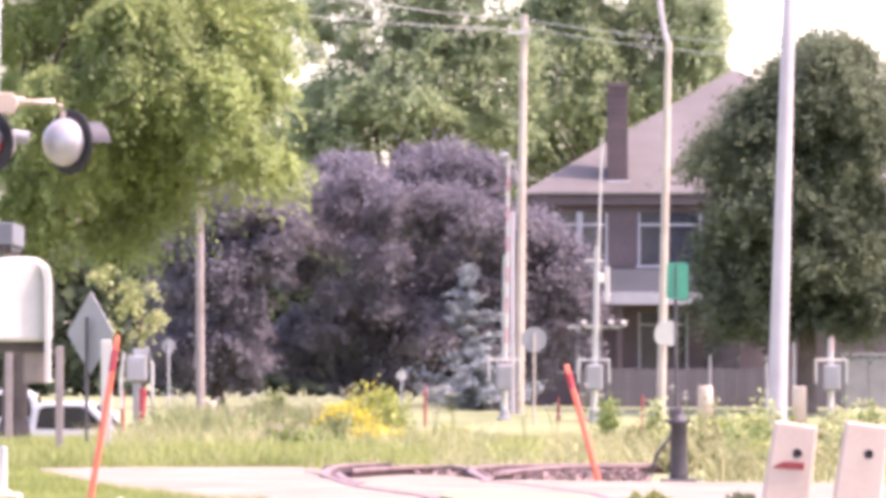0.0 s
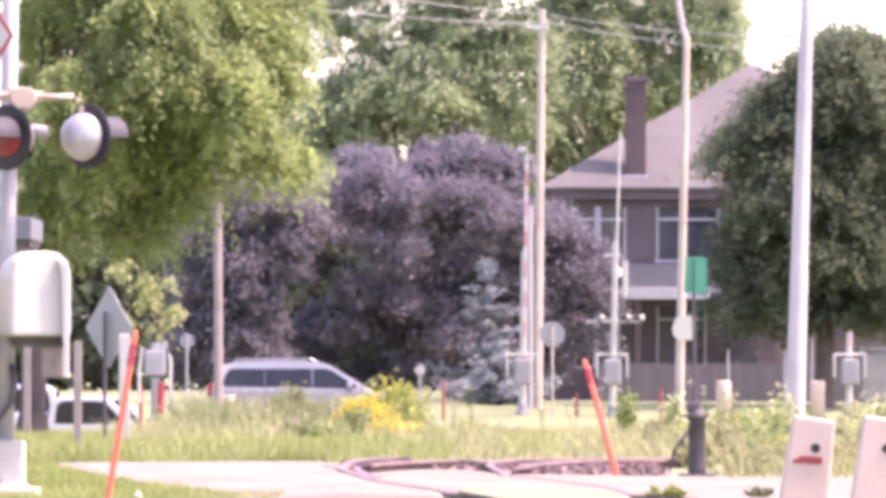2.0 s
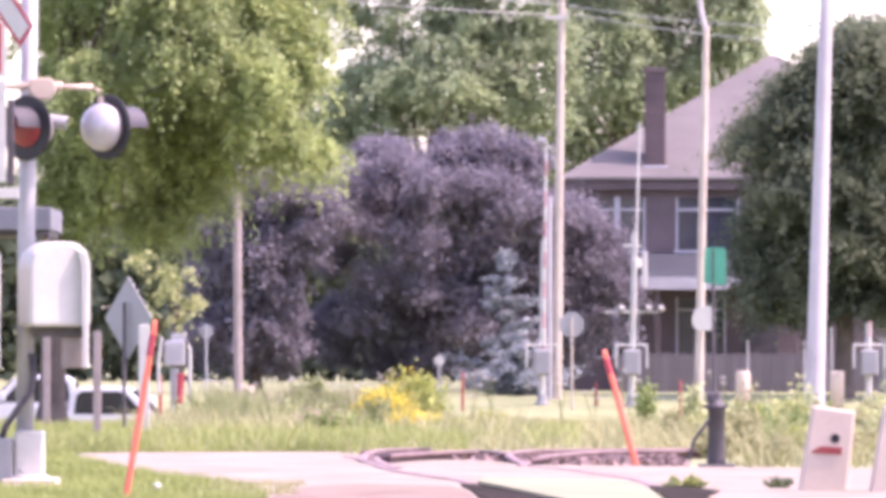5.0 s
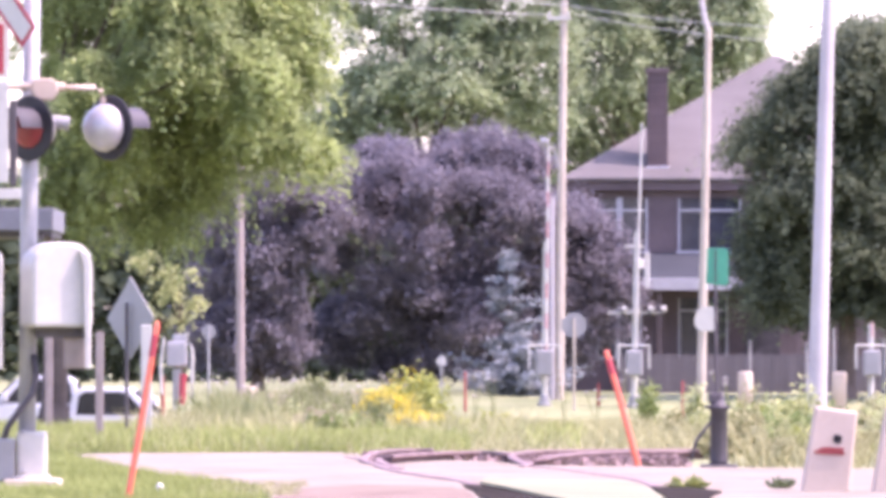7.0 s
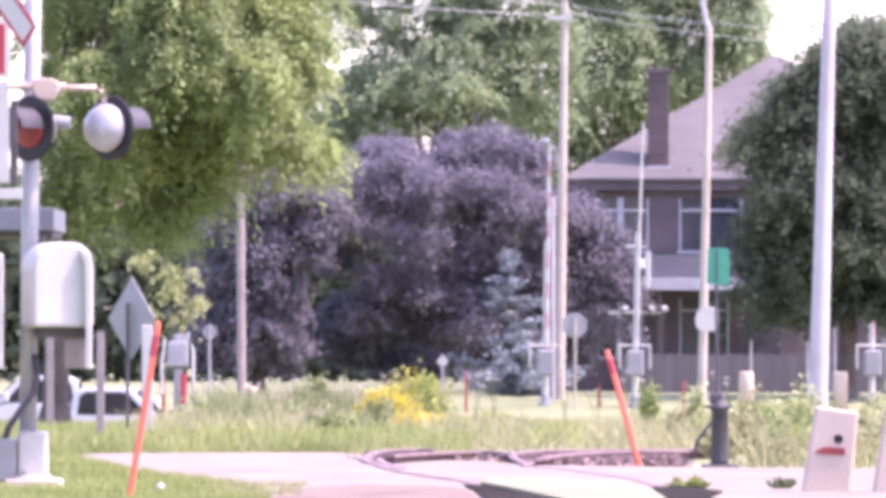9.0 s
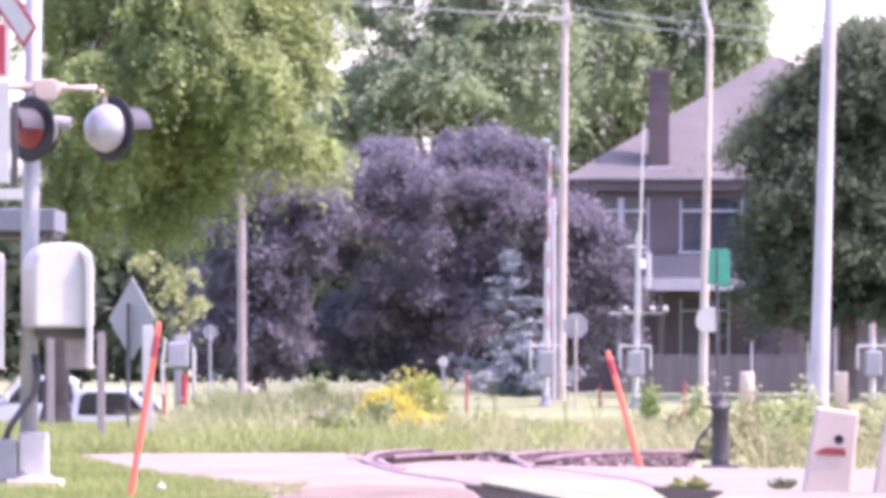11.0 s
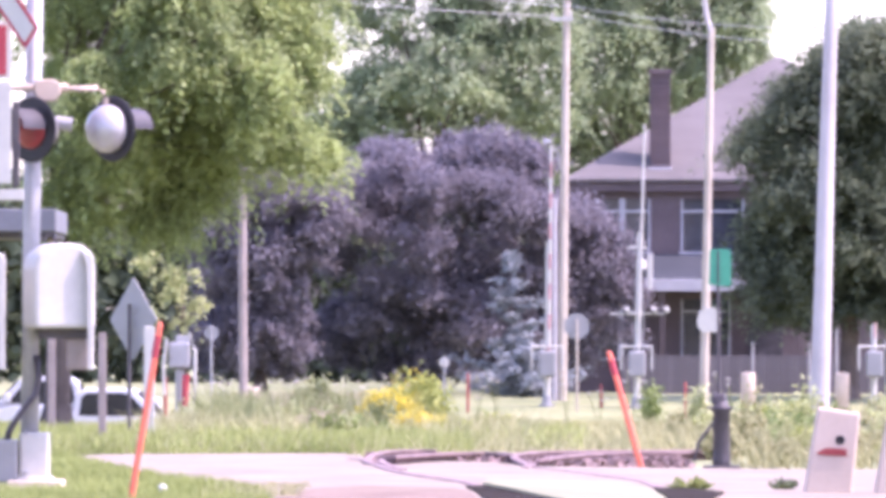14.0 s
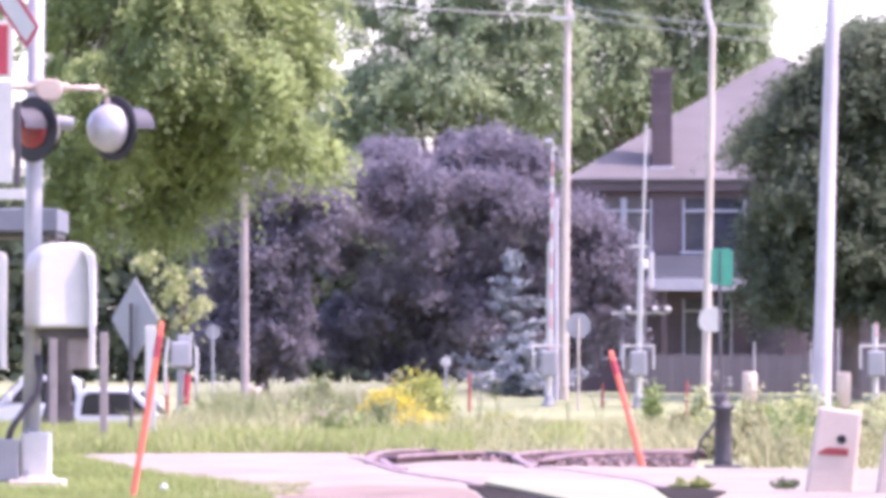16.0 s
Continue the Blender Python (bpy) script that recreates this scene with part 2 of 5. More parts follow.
def ground_z(x, y):
    if y < 72:
        return 0.0
    ry, rz = road_y(x), road_z(x)
    near = rz * min((y - 72) / (ry - 4 - 72), 1.0)
    far = rz + (-0.33 - rz) * smoothstep(ry + 4.5, ry + 21, y)
    z = near if y < ry - 4 else far
    z -= 0.885 * math.exp(-((x + 8.1) / 3.8) ** 2 - ((y - 178) / 9.0) ** 2)
    return z


def sheet(name, xs, ys, height, material, label, lift=0.0):
    bm = bmesh.new()
    rows = [[bm.verts.new((x, y, height(x, y) + lift)) for x in xs] for y in ys]
    for a, b in zip(rows, rows[1:]):
        for k in range(len(xs) - 1):
            bm.faces.new((a[k], a[k + 1], b[k + 1], b[k]))
    return tagged(part(name, bm, material, smooth=True), label, "ground", kind="structure")


gx = [-2500, -1200, -500, -200, -100, -60, -40] + list(np.arange(-30, 30.1, 1.0)) + [40, 60, 100, 200, 500, 1200, 2500]
gy = [-400, -100, 0, 30] + list(np.arange(40, 260, 2.0)) + [280, 320, 400, 600, 1000, 2000, 4000]
sheet("ground", gx, gy, ground_z, M_SOIL, "rough grassy ground with bare sandy patches")

# the cross street beyond the meadow
bm = bmesh.new()
last = None
for x in np.arange(-130.0, 200.0, 2.0):
    y, z, a = road_y(x), road_z(x) + 0.02, road_yaw(x)
    pair = [bm.verts.new((x - s * math.sin(a), y + s * math.cos(a), z)) for s in (-3.6, 3.6)]
    if last:
        bm.faces.new((last[0], pair[0], pair[1], last[1]))
    last = pair
tagged(part("road", bm, M_ASPHALT), "worn grey asphalt cross street", "road", kind="structure")

# pale gravel lane by the near crossing
def outline_sheet(name, points, z, material, label, category):
    bm = bmesh.new()
    bm.faces.new([bm.verts.new((x, y, z)) for x, y in points])
    bmesh.ops.triangulate(bm, faces=bm.faces)
    return tagged(part(name, bm, material), label, category, kind="structure")


outline_sheet("gravel_lane", [(-3.59, 70.3), (-2.96, 71.1), (-2.0, 71.3), (-0.82, 71.5), (-0.72, 67.4), (-0.62, 65.6), (-0.42, 64.8), (0.03, 66.4), (0.40, 65.9), (0.66, 64.8),
                              (0.82, 63.5), (1.31, 63.2), (2.03, 62.6), (3.45, 61.7), (12, 61.0), (12, 30), (-1.0, 44), (-1.18, 49.9), (-1.39, 53.4), (-1.67, 55.7),
                              (-2.20, 58.2), (-2.54, 60.9), (-2.91, 63.8), (-3.32, 67.1)], 0.02, M_GRAVEL,
              "sun-bleached pale gravel lane at the rail crossing", "lane")

M_DIRT = mat("bare_brown_dirt", (0.125, 0.092, 0.07), (0.235, 0.18, 0.145), 0.95, 1.6, 14, 0.6, spec=0.1)
outline_sheet("dirt_patch", [(-1.16, 48.2), (-1.10, 51.6), (-0.92, 53.4), (-0.55, 53.9), (-0.20, 53.5), (0.08, 53.2), (0.20, 51.8), (0.24, 49.4), (0.40, 46.0), (-1.0, 46.0)], 0.025, M_DIRT,
              "bare brown dirt at the edge of the gravel lane", "dirt")

# ---- rails ----
def bend(points, step=0.25):
    """A smooth line through plan points."""
    p = [Vector(q) for q in points]
    p = [2 * p[0] - p[1]] + p + [2 * p[-1] - p[-2]]
    out = []
    for i in range(1, len(p) - 2):
        n = max(int((p[i + 1] - p[i]).length / step), 2)
        for k in range(n):
            t = k / n
            out.append(0.5 * ((2 * p[i]) + (p[i + 1] - p[i - 1]) * t + (2 * p[i - 1] - 5 * p[i] + 4 * p[i + 1] - p[i + 2]) * t * t
                              + (3 * p[i] - p[i - 1] - 3 * p[i + 1] + p[i + 2]) * t ** 3))
    return out + [p[-2]]


RAIL = [(-0.07, 0), (0.07, 0), (0.07, 0.012), (0.012, 0.03), (0.012, 0.115), (0.035, 0.125), (0.035, 0.16), (-0.035, 0.16),
        (-0.035, 0.125), (-0.012, 0.115), (-0.012, 0.03), (-0.07, 0.012)]


def rail(name, points, label):
    """points: place in plan and height of the rail's foot."""
    line = bend(points)
    bm = bmesh.new()
    head = bmesh.new()
    rings, caps = [], []
    crown = [(-0.038, 0.142), (0.038, 0.142), (0.038, 0.160), (0.028, 0.167), (-0.028, 0.167), (-0.038, 0.160)]
    for i, p in enumerate(line):
        d = (line[min(i + 1, len(line) - 1)] - line[max(i - 1, 0)]).normalized()
        s = Vector((d.y, -d.x, 0)).normalized()
        rings.append([bm.verts.new(p + s * u + Vector((0, 0, v))) for u, v in RAIL])
        caps.append([head.verts.new(p + s * u + Vector((0, 0, v))) for u, v in crown])
    for body, loops, count in ((bm, rings, len(RAIL)), (head, caps, len(crown))):
        for r, s in zip(loops, loops[1:]):
            for k in range(count):
                body.faces.new((r[k], r[(k + 1) % count], s[(k + 1) % count], s[k]))
        body.faces.new(loops[0])
        body.faces.new(loops[-1][::-1])
    top = thing(name, label, "rail", group="rails of the curved siding")
    part("rail_body", bm, M_RAIL, top)
    part("rail_head", head, M_RAILTOP, top, "polished rail head")
    return top


rail("sunken_rail", [(0.48, 51.1, -0.132), (0.39, 52.0, -0.132), (0.28, 53.5, -0.132), (0.16, 55.6, -0.132), (-0.11, 57.8, -0.132), (-0.40, 60.5, -0.132), (-0.57, 63.5, -0.132), (-0.72, 66.4, -0.132), (-0.87, 67.8, -0.137)],
     "worn rail sunk flush in the pale gravel")
rail("sunken_rail", [(1.65, 51.4, -0.137), (1.60, 53.5, -0.137), (1.52, 56.3, -0.137), (1.27, 58.9, -0.137), (1.03, 61.1, -0.137), (0.81, 62.3, -0.137)],
     "second worn rail sunk flush in the pale gravel")
rail("outer_rail", [(-0.41, 62.0, -0.137), (-0.56, 63.8, -0.132), (-0.68, 64.8, -0.117), (-0.67, 66.2, -0.097), (-0.59, 67.5, -0.077), (-0.45, 68.1, -0.067), (-0.26, 68.5, -0.067), (-0.07, 68.5, -0.067)],
     "rusty curved outer rail of the siding")
rail("stock_rail", [(0.60, 65.2, -0.067), (0.76, 66.6, -0.067), (0.93, 67.5, -0.067), (1.36, 67.9, -0.067), (1.84, 68.1, -0.067), (2.75, 68.3, -0.067)],
     "rusty stock rail of the diverging track")
rail("inner_rail", [(-0.34, 61.4, -0.137), (-0.45, 62.9, -0.127), (-0.54, 64.1, -0.107), (-0.53, 64.6, -0.087), (-0.44, 64.3, -0.067), (-0.22, 65.5, -0.067), (0.08, 66.6, -0.067), (0.40, 67.0, -0.067), (0.59, 66.1, -0.067), (0.65, 64.8, -0.087), (0.71, 64.1, -0.117), (0.79, 62.9, -0.137)],
     "rusty inner rail of the turnout")
rail("far_rail", [(0.71, 62.6, -0.137), (0.79, 63.5, -0.117), (0.90, 63.5, -0.077), (1.09, 64.8, -0.067), (1.43, 66.4, -0.067), (1.76, 67.0, -0.067), (2.29, 67.4, -0.067)],
     "rusty diverging rail of the turnout")
rng = np.random.default_rng(3)
n = 5200
c = np.stack([rng.uniform(-0.72, 2.2, n), rng.uniform(63.6, 69.2, n), rng.uniform(0.0, 0.05, n)], 1)
c = c[c[:, 1] > np.interp(c[:, 0], [-0.7, -0.42, 0.03, 0.4, 0.66, 0.82, 1.31, 2.2], [66.4, 65.0, 66.6, 66.1, 65.0, 63.8, 63.5, 63.0])]
tagged(polys("ballast", leaf_quads(rng, c, 0.07, 0.06, 0.2), 4, M_BALLAST), "dark brown ballast stones between the rails", "gravel", kind="stuff")

# ---- crossing slab and flangeway ----
slab = thing("crossing_slab", "pale concrete rail crossing panel with dark joints", "crossing panel", (0, 0, 0))


def plan_block(points, z0, z1, bevel=0.0):
    """A flat block from its outline in plan."""
    return prism(points, z0, z1, bevel, None, Matrix(((1, 0, 0, 0), (0, 0, 1, 0), (0, 1, 0, 0), (0, 0, 0, 1))))


part("panel", plan_block([(0.30, 54.0), (0.34, 55.9), (1.40, 54.4), (1.47, 52.5), (1.50, 49.4), (1.48, 46.0), (0.98, 46.0), (0.69, 49.4), (0.46, 52.3)], 0.0, 0.05, 0.012), M_SLAB, slab)
# dark blocks laid in for the shade of the flangeway gaps
part("edge_gap_fill", plan_block([(0.17, 53.6), (0.27, 53.9), (0.44, 52.3), (0.67, 49.4), (0.95, 46.0), (0.45, 46.0), (0.28, 49.4), (0.24, 51.8)], 0.0, 0.035, 0.008), M_GAPFLOOR, slab, "dark block standing in for the shaded flangeway gap")
part("end_gap_fill", plan_block([(1.55, 53.0), (1.80, 52.8), (2.0, 51.4), (1.84, 49.4), (1.75, 46.0), (1.52, 46.0), (1.535, 49.4)], 0.0, 0.035, 0.008), M_GAPFLOOR, slab)


# ---- trees ----
def tree(name, label, base, trunk_top, trunk_r, lobes, leaf, leaf_material, mass_r, sprays, per_spray, seed, droop=1.0, width=0.2,
         slim=0.55, hang=0.5, wild=0.5, limbs=22, ragged=0.25, fill=1.0):
    """lobes: centre, radii and number of leaf masses, in metres. Each mass is an umbrella of sprays that arch outwards and hang at their tips."""
    rng = np.random.default_rng(seed)
    top = thing(name, label, "tree", base)
    o = np.array(base)
    masses, inner = [], []
    for centre, radii, count in lobes:
        radii = np.array(radii)
        d = unit(rng.normal(size=(count, 3)))
        masses.append(np.array(centre) + d * radii * rng.uniform(0.45, 1.08, (count, 1)) ** 0.6 * (1 - 0.35 * mass_r / radii) - o)
        k = int(count * 60 * fill)
        inner.append(np.array(centre) + unit(rng.normal(size=(k, 3))) * radii * rng.uniform(0.05, 0.90, (k, 1)) ** 0.7 - o)
    masses, inner = np.concatenate(masses), np.concatenate(inner)
    n = len(masses)
    size = mass_r * rng.uniform(0.65, 1.35, (n, 1))
    pick = np.repeat(np.arange(n), sprays)
    m = len(pick)
    turn = rng.uniform(0, 2 * math.pi, (m, 1))
    out = np.concatenate([np.cos(turn), np.sin(turn), np.zeros((m, 1))], 1)
    reach = size[pick] * rng.uniform(0.45, 1.0 + ragged, (m, 1))
    rise = size[pick] * rng.uniform(0.0, 0.55, (m, 1))
    fall = reach * droop * rng.uniform(0.6, 1.35, (m, 1))
    line = np.repeat(np.arange(m), per_spray)
    s = rng.uniform(0.08, 1.0, (len(line), 1))
    zed = np.array((0.0, 0.0, 1.0))
    at = masses[pick[line]] + out[line] * reach[line] * s + zed * (rise[line] * (1 - (1 - s) ** 2) - fall[line] * s ** 2.2)
    run = unit(out[line] * reach[line] + zed * (rise[line] * 2 * (1 - s) - fall[line] * 2.2 * s ** 1.2))
    at = at + rng.normal(size=at.shape) * width * size[pick[line]] * (1.15 - 0.75 * s)
    at = np.concatenate([at, inner])
    facing = np.concatenate([out[line] * 0.45 * s + zed * 0.75, np.tile(zed * 0.6, (len(inner), 1))])
    axis = np.concatenate([run * hang, np.zeros((len(inner), 3))]) + rng.normal(size=at.shape) * 0.45
    keep = at[:, 2] > 0.08
    at, facing, axis = at[keep], facing[keep], axis[keep]
    crown = polys("crown", leaf_quads(rng, at, leaf, leaf * slim, facing, wild, axis), 4, leaf_material, top)
    crown["kind"] = "stuff"
    h = trunk_top - base[2]
    part("trunk", tube([(0, 0, -0.15), (0.02, 0, 0.4), (0.08, 0.02, h * 0.5), (0.0, 0.05, h)],
                       [trunk_r * 1.5, trunk_r, trunk_r * 0.85, trunk_r * 0.6], 14), M_BARK, top)
    for k in rng.choice(n, min(limbs, n), replace=False):
        e = Vector(masses[k])
        b = Vector((0, 0, h * rng.uniform(0.6, 0.98)))
        mid = b.lerp(e, 0.5) + Vector((0, 0, 0.12 * (e - b).length))
        part("limb", tube([b, mid, e], [trunk_r * 0.38, trunk_r * 0.2, 0.015], 6), M_BARK, top)
    return top


def lobe(cx, cz, d, rx, rz, count, depth):
    return ((cx, d, cz), (rx, depth, rz), count)


tree("locust_tree", "tall leafy green tree with drooping feathery sprays", (-7.59, 142, -0.42), 5.2, 0.26,
     [lobe(-6.14, 8.91, 142, 3.21, 2.44, 130, 2.8),
      lobe(-3.37, 7.25, 142, 1.39, 2.05, 84, 2.0),
      lobe(-2.49, 4.93, 142.5, 0.53, 0.38, 9, 0.7),
      lobe(-6.47, 5.53, 142, 1.83, 1.77, 90, 2.2),
      lobe(-5.62, 3.78, 143, 0.69, 0.67, 16, 1.2),
      lobe(-7.14, 3.87, 142, 1.00, 0.78, 20, 1.2),
      lobe(-4.25, 6.08, 142, 1.27, 1.22, 46, 1.8),
      lobe(-5.89, 7.33, 144, 2.70, 1.80, 60, 1.5),
      lobe(-4.25, 5.14, 142, 0.80, 0.53, 16, 1.2),
      lobe(-3.04, 5.16, 142, 0.83, 0.53, 14, 1.2),
      lobe(-5.03, 7.12, 139, 1.25, 1.30, 32, 1.0),
      lobe(-6.66, 5.81, 139, 0.98, 1.08, 18, 1.0),
      lobe(-3.68, 6.14, 139, 0.87, 1.14, 20, 0.9),
      lobe(-4.90, 4.61, 143, 0.78, 0.54, 16, 1.2),
      lobe(-4.84, 4.11, 143, 0.50, 0.50, 9, 0.8)],
     0.13, L_ASH, 0.62, 14, 32, 11, droop=1.2, width=0.16, slim=0.38, hang=0.9, wild=0.45, limbs=14, ragged=0.4, fill=1.3)
tree("ash_tree", "tall green ash tree with haze-paled leaf colour behind the purple maple", (-0.5, 266, -0.33), 8.0, 0.35,
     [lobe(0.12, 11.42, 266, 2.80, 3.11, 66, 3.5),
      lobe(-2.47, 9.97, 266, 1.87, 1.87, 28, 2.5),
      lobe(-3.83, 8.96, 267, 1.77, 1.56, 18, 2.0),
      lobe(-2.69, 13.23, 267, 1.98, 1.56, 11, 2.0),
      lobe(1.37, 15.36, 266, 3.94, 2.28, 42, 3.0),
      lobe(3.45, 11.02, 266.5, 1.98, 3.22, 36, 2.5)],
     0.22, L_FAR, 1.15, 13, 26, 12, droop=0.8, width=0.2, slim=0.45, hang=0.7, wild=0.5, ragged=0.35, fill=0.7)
tree("ash_tree", "tall green ash tree with haze-paled leaf colour behind the house", (7.14, 272, -0.33), 8.0, 0.4,
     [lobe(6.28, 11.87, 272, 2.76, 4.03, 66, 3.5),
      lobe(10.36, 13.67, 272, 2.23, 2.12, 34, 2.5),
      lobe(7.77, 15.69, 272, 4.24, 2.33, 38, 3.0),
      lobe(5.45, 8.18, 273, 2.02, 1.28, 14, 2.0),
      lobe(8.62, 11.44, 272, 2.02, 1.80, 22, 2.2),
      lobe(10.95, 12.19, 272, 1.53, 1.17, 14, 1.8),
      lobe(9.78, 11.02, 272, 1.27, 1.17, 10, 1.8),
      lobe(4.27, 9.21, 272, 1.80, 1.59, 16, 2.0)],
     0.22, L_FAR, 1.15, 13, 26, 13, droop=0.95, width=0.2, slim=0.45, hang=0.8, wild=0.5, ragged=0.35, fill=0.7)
tree("purple_maple", "broad dark purple-leaved maple with foliage to the ground", (-0.42, 226, -0.33), 3.0, 0.3,
     [lobe(-0.07, 4.57, 226, 4.41, 3.35, 110, 4.2),
      lobe(4.18, 2.81, 227, 1.98, 2.83, 42, 2.4),
      lobe(-0.42, 1.57, 226, 4.41, 1.85, 62, 3.0),
      lobe(1.52, 6.25, 226, 1.85, 1.59, 28, 2.2),
      lobe(-2.10, 6.07, 226, 1.68, 1.68, 22, 2.2),
      lobe(2.40, 6.42, 226, 0.97, 1.23, 9, 1.6),
      lobe(4.27, 4.41, 227, 1.10, 1.51, 14, 1.6)],
     0.125, L_PURPLE, 0.9, 15, 44, 14, droop=0.45, width=0.24, slim=0.7, hang=0.2, wild=0.6, limbs=14, ragged=0.15)
tree("purple_maple", "smaller purple-leaved maple beside a larger one", (-5.62, 222, -0.33), 2.4, 0.2,
     [lobe(-5.79, 2.78, 222, 1.87, 2.86, 50, 2.4),
      lobe(-6.65, 1.39, 222, 1.25, 1.56, 18, 2.0),
      lobe(-4.92, 5.11, 222, 1.82, 1.91, 32, 2.0),
      lobe(-3.64, 5.22, 223, 1.04, 1.57, 12, 1.5),
      lobe(-6.65, 4.51, 222, 1.04, 1.39, 12, 1.5),
      lobe(-6.22, 5.37, 222, 1.04, 1.13, 10, 1.5)],
     0.125, L_PURPLE, 0.85, 15, 44, 15, droop=0.45, width=0.24, slim=0.7, hang=0.2, wild=0.6, limbs=10, ragged=0.15)
tree("dark_maple", "dense dark green maple in front of the house", (11.97, 214, -0.40), 3.2, 0.3,
     [lobe(11.71, 6.39, 214, 2.76, 3.84, 66, 3.0),
      lobe(13.29, 8.47, 214, 2.17, 2.42, 36, 3.0),
      lobe(9.58, 7.02, 214, 0.83, 0.87, 8, 1.6),
      lobe(10.12, 3.55, 214, 1.42, 2.09, 28, 1.8),
      lobe(13.12, 3.88, 214, 2.84, 2.50, 44, 2.4),
      lobe(10.05, 5.05, 214, 0.92, 1.17, 9, 1.6),
      lobe(11.54, 9.56, 214, 0.92, 1.00, 9, 1.8),
      lobe(12.71, 10.14, 214, 1.00, 0.83, 9, 1.8),
      lobe(10.54, 8.22, 214, 1.00, 1.00, 8, 1.6)],
     0.14, L_DARK, 1.2, 16, 62, 16, droop=0.55, width=0.18, slim=0.62, hang=0.3, wild=0.4, limbs=14, ragged=0.45)
tree("pale_sapling", "slender sapling with pale yellow-green leaves", (-5.42, 150, -0.48), 2.2, 0.035,
     [lobe(-5.37, 2.21, 150, 0.59, 0.76, 13, 0.5),
      lobe(-5.84, 2.80, 150, 0.59, 0.47, 6, 0.4),
      lobe(-5.78, 1.74, 150, 0.59, 0.41, 5, 0.4)],
     0.11, L_PALE, 0.24, 7, 9, 17, droop=1.0, width=0.2, limbs=10, ragged=0.6, fill=0.0)


def spruce(name, label, base, height, spread, seed):
    rng = np.random.default_rng(seed)
    top = thing(name, label, "tree", base)
    part("trunk", tube([(0, 0, -0.1), (0, 0, height * 0.96)], [0.11, 0.02], 8), M_BARK, top)
    pts = []
    for tier in np.linspace(0.04, 0.98, 17) + rng.normal(size=17) * 0.025:
        tier = min(max(tier, 0.02), 0.98)
        z, r = height * tier, spread * (1 - tier) ** 0.55 + 0.06
        for k in range(int(2 + 3.5 * (1 - tier))):
            a = rng.uniform(0, 2 * math.pi)
            e = r * rng.uniform(0.3, 1.6)
            tip = np.array([e * math.cos(a), e * math.sin(a), z + 0.30 * e - 0.1])
            part("limb", tube([(0, 0, z), tip], [0.025, 0.008], 5), M_BARK, top)
            s = rng.uniform(0.15, 1.0, (int(80 * (0.5 + 1 - tier)), 1))
            pts.append(np.array([0, 0, z]) * (1 - s) + tip * s + rng.normal(size=(len(s), 3)) * (0.10, 0.10, 0.06))
    polys("needles", leaf_quads(rng, np.concatenate(pts), 0.22, 0.07, 0.9, 0.8), 4, L_BLUE, top)["kind"] = "stuff"
    return top


spruce("blue_spruce", "young blue-grey spruce at the foot of the purple maple", (2.01, 217, -0.45), 4.45, 1.25, 18)
spruce("blue_spruce", "low spreading blue-grey spruce beside a taller one", (2.35, 214, -0.45), 1.55, 1.4, 20)

# far woods that close the view
rng = np.random.default_rng(19)
n = 42000
x = rng.uniform(-46, 46, n)
z = rng.uniform(0, 1, n) ** 0.8 * (7.6 + 1.0 * np.sin(x * 0.55) + 0.7 * np.sin(x * 1.7 + 1))
polys_at = np.stack([x, rng.uniform(300, 306, n), z - 0.3], 1)
tagged(polys("far_woods", leaf_quads(rng, polys_at, 0.75, 0.5, 0.4), 4, L_DARK), "distant dark line of leafy woods", "woods", kind="stuff")

# ---- meadow ----
def scatter(rng, n, d0, d1, a0=-0.073, a1=0.075, keep=None):
    d = np.sqrt(rng.uniform(d0 * d0, d1 * d1, n))
    x = rng.uniform(a0, a1, n) * d
    p = np.stack([x, d], 1)
    if keep is not None:
        p = p[keep(p[:, 0], p[:, 1])]
    return np.stack([p[:, 0], p[:, 1], [ground_z(float(a), float(b)) for a, b in p]], 1)


rng = np.random.default_rng(21)
on_lawn = lambda x, y: (x < np.interp(y, [44, 49.9, 53.4, 55.7, 58.2, 60.9, 63.8, 67.1, 70.3, 71.3, 72.2, 90], [-1.0, -1.18, -1.39, -1.67, -2.2, -2.54, -2.91, -3.32, -3.59, -2.5, 4.0, 4.0])) & ~((abs(x + 3.10) < 0.32) & (y > 53.4) & (y < 55.6))
tagged(polys("lawn_grass", blades(rng, scatter(rng, 46000, 48, 74, -0.073, -0.008, on_lawn), 0.075, 0.012), 3, L_LAWN),
       "short bright green mown grass", "grass", kind="stuff")
on_far_bank = lambda x, y: y > np.interp(x, [-6, -3.2, -2.0, -0.95, -0.9, 2.3, 2.5, 5.5], [70, 70.6, 71.4, 71.5, 69.3, 69.3, 62.6, 61.6])
patch = lambda x, y: np.array([noise.noise((a * 0.5, b * 0.12, 3.1)) for a, b in zip(x, y)])
tagged(polys("bank_grass", blades(rng, scatter(rng, 42000, 70.0, 112, -0.073, 0.004, lambda x, y: (patch(x, y) > -0.5) & on_far_bank(x, y)), 0.20, 0.018, 0.5), 3, L_LAWN),
       "lush green grass along the gravel lane", "grass", kind="stuff")
tagged(polys("meadow_grass", blades(rng, scatter(rng, 70000, 68, 188, -0.073, 0.075, on_far_bank), 0.19, 0.024, 0.6), 3, L_WEED),
       "pale dry yellow-green meadow grass", "grass", kind="stuff")
tall_right = lambda x, y: (x / y > np.where(y < 69.3, 0.034, 0.022)) & (patch(x, y) > -0.05) & (y > 62.9)
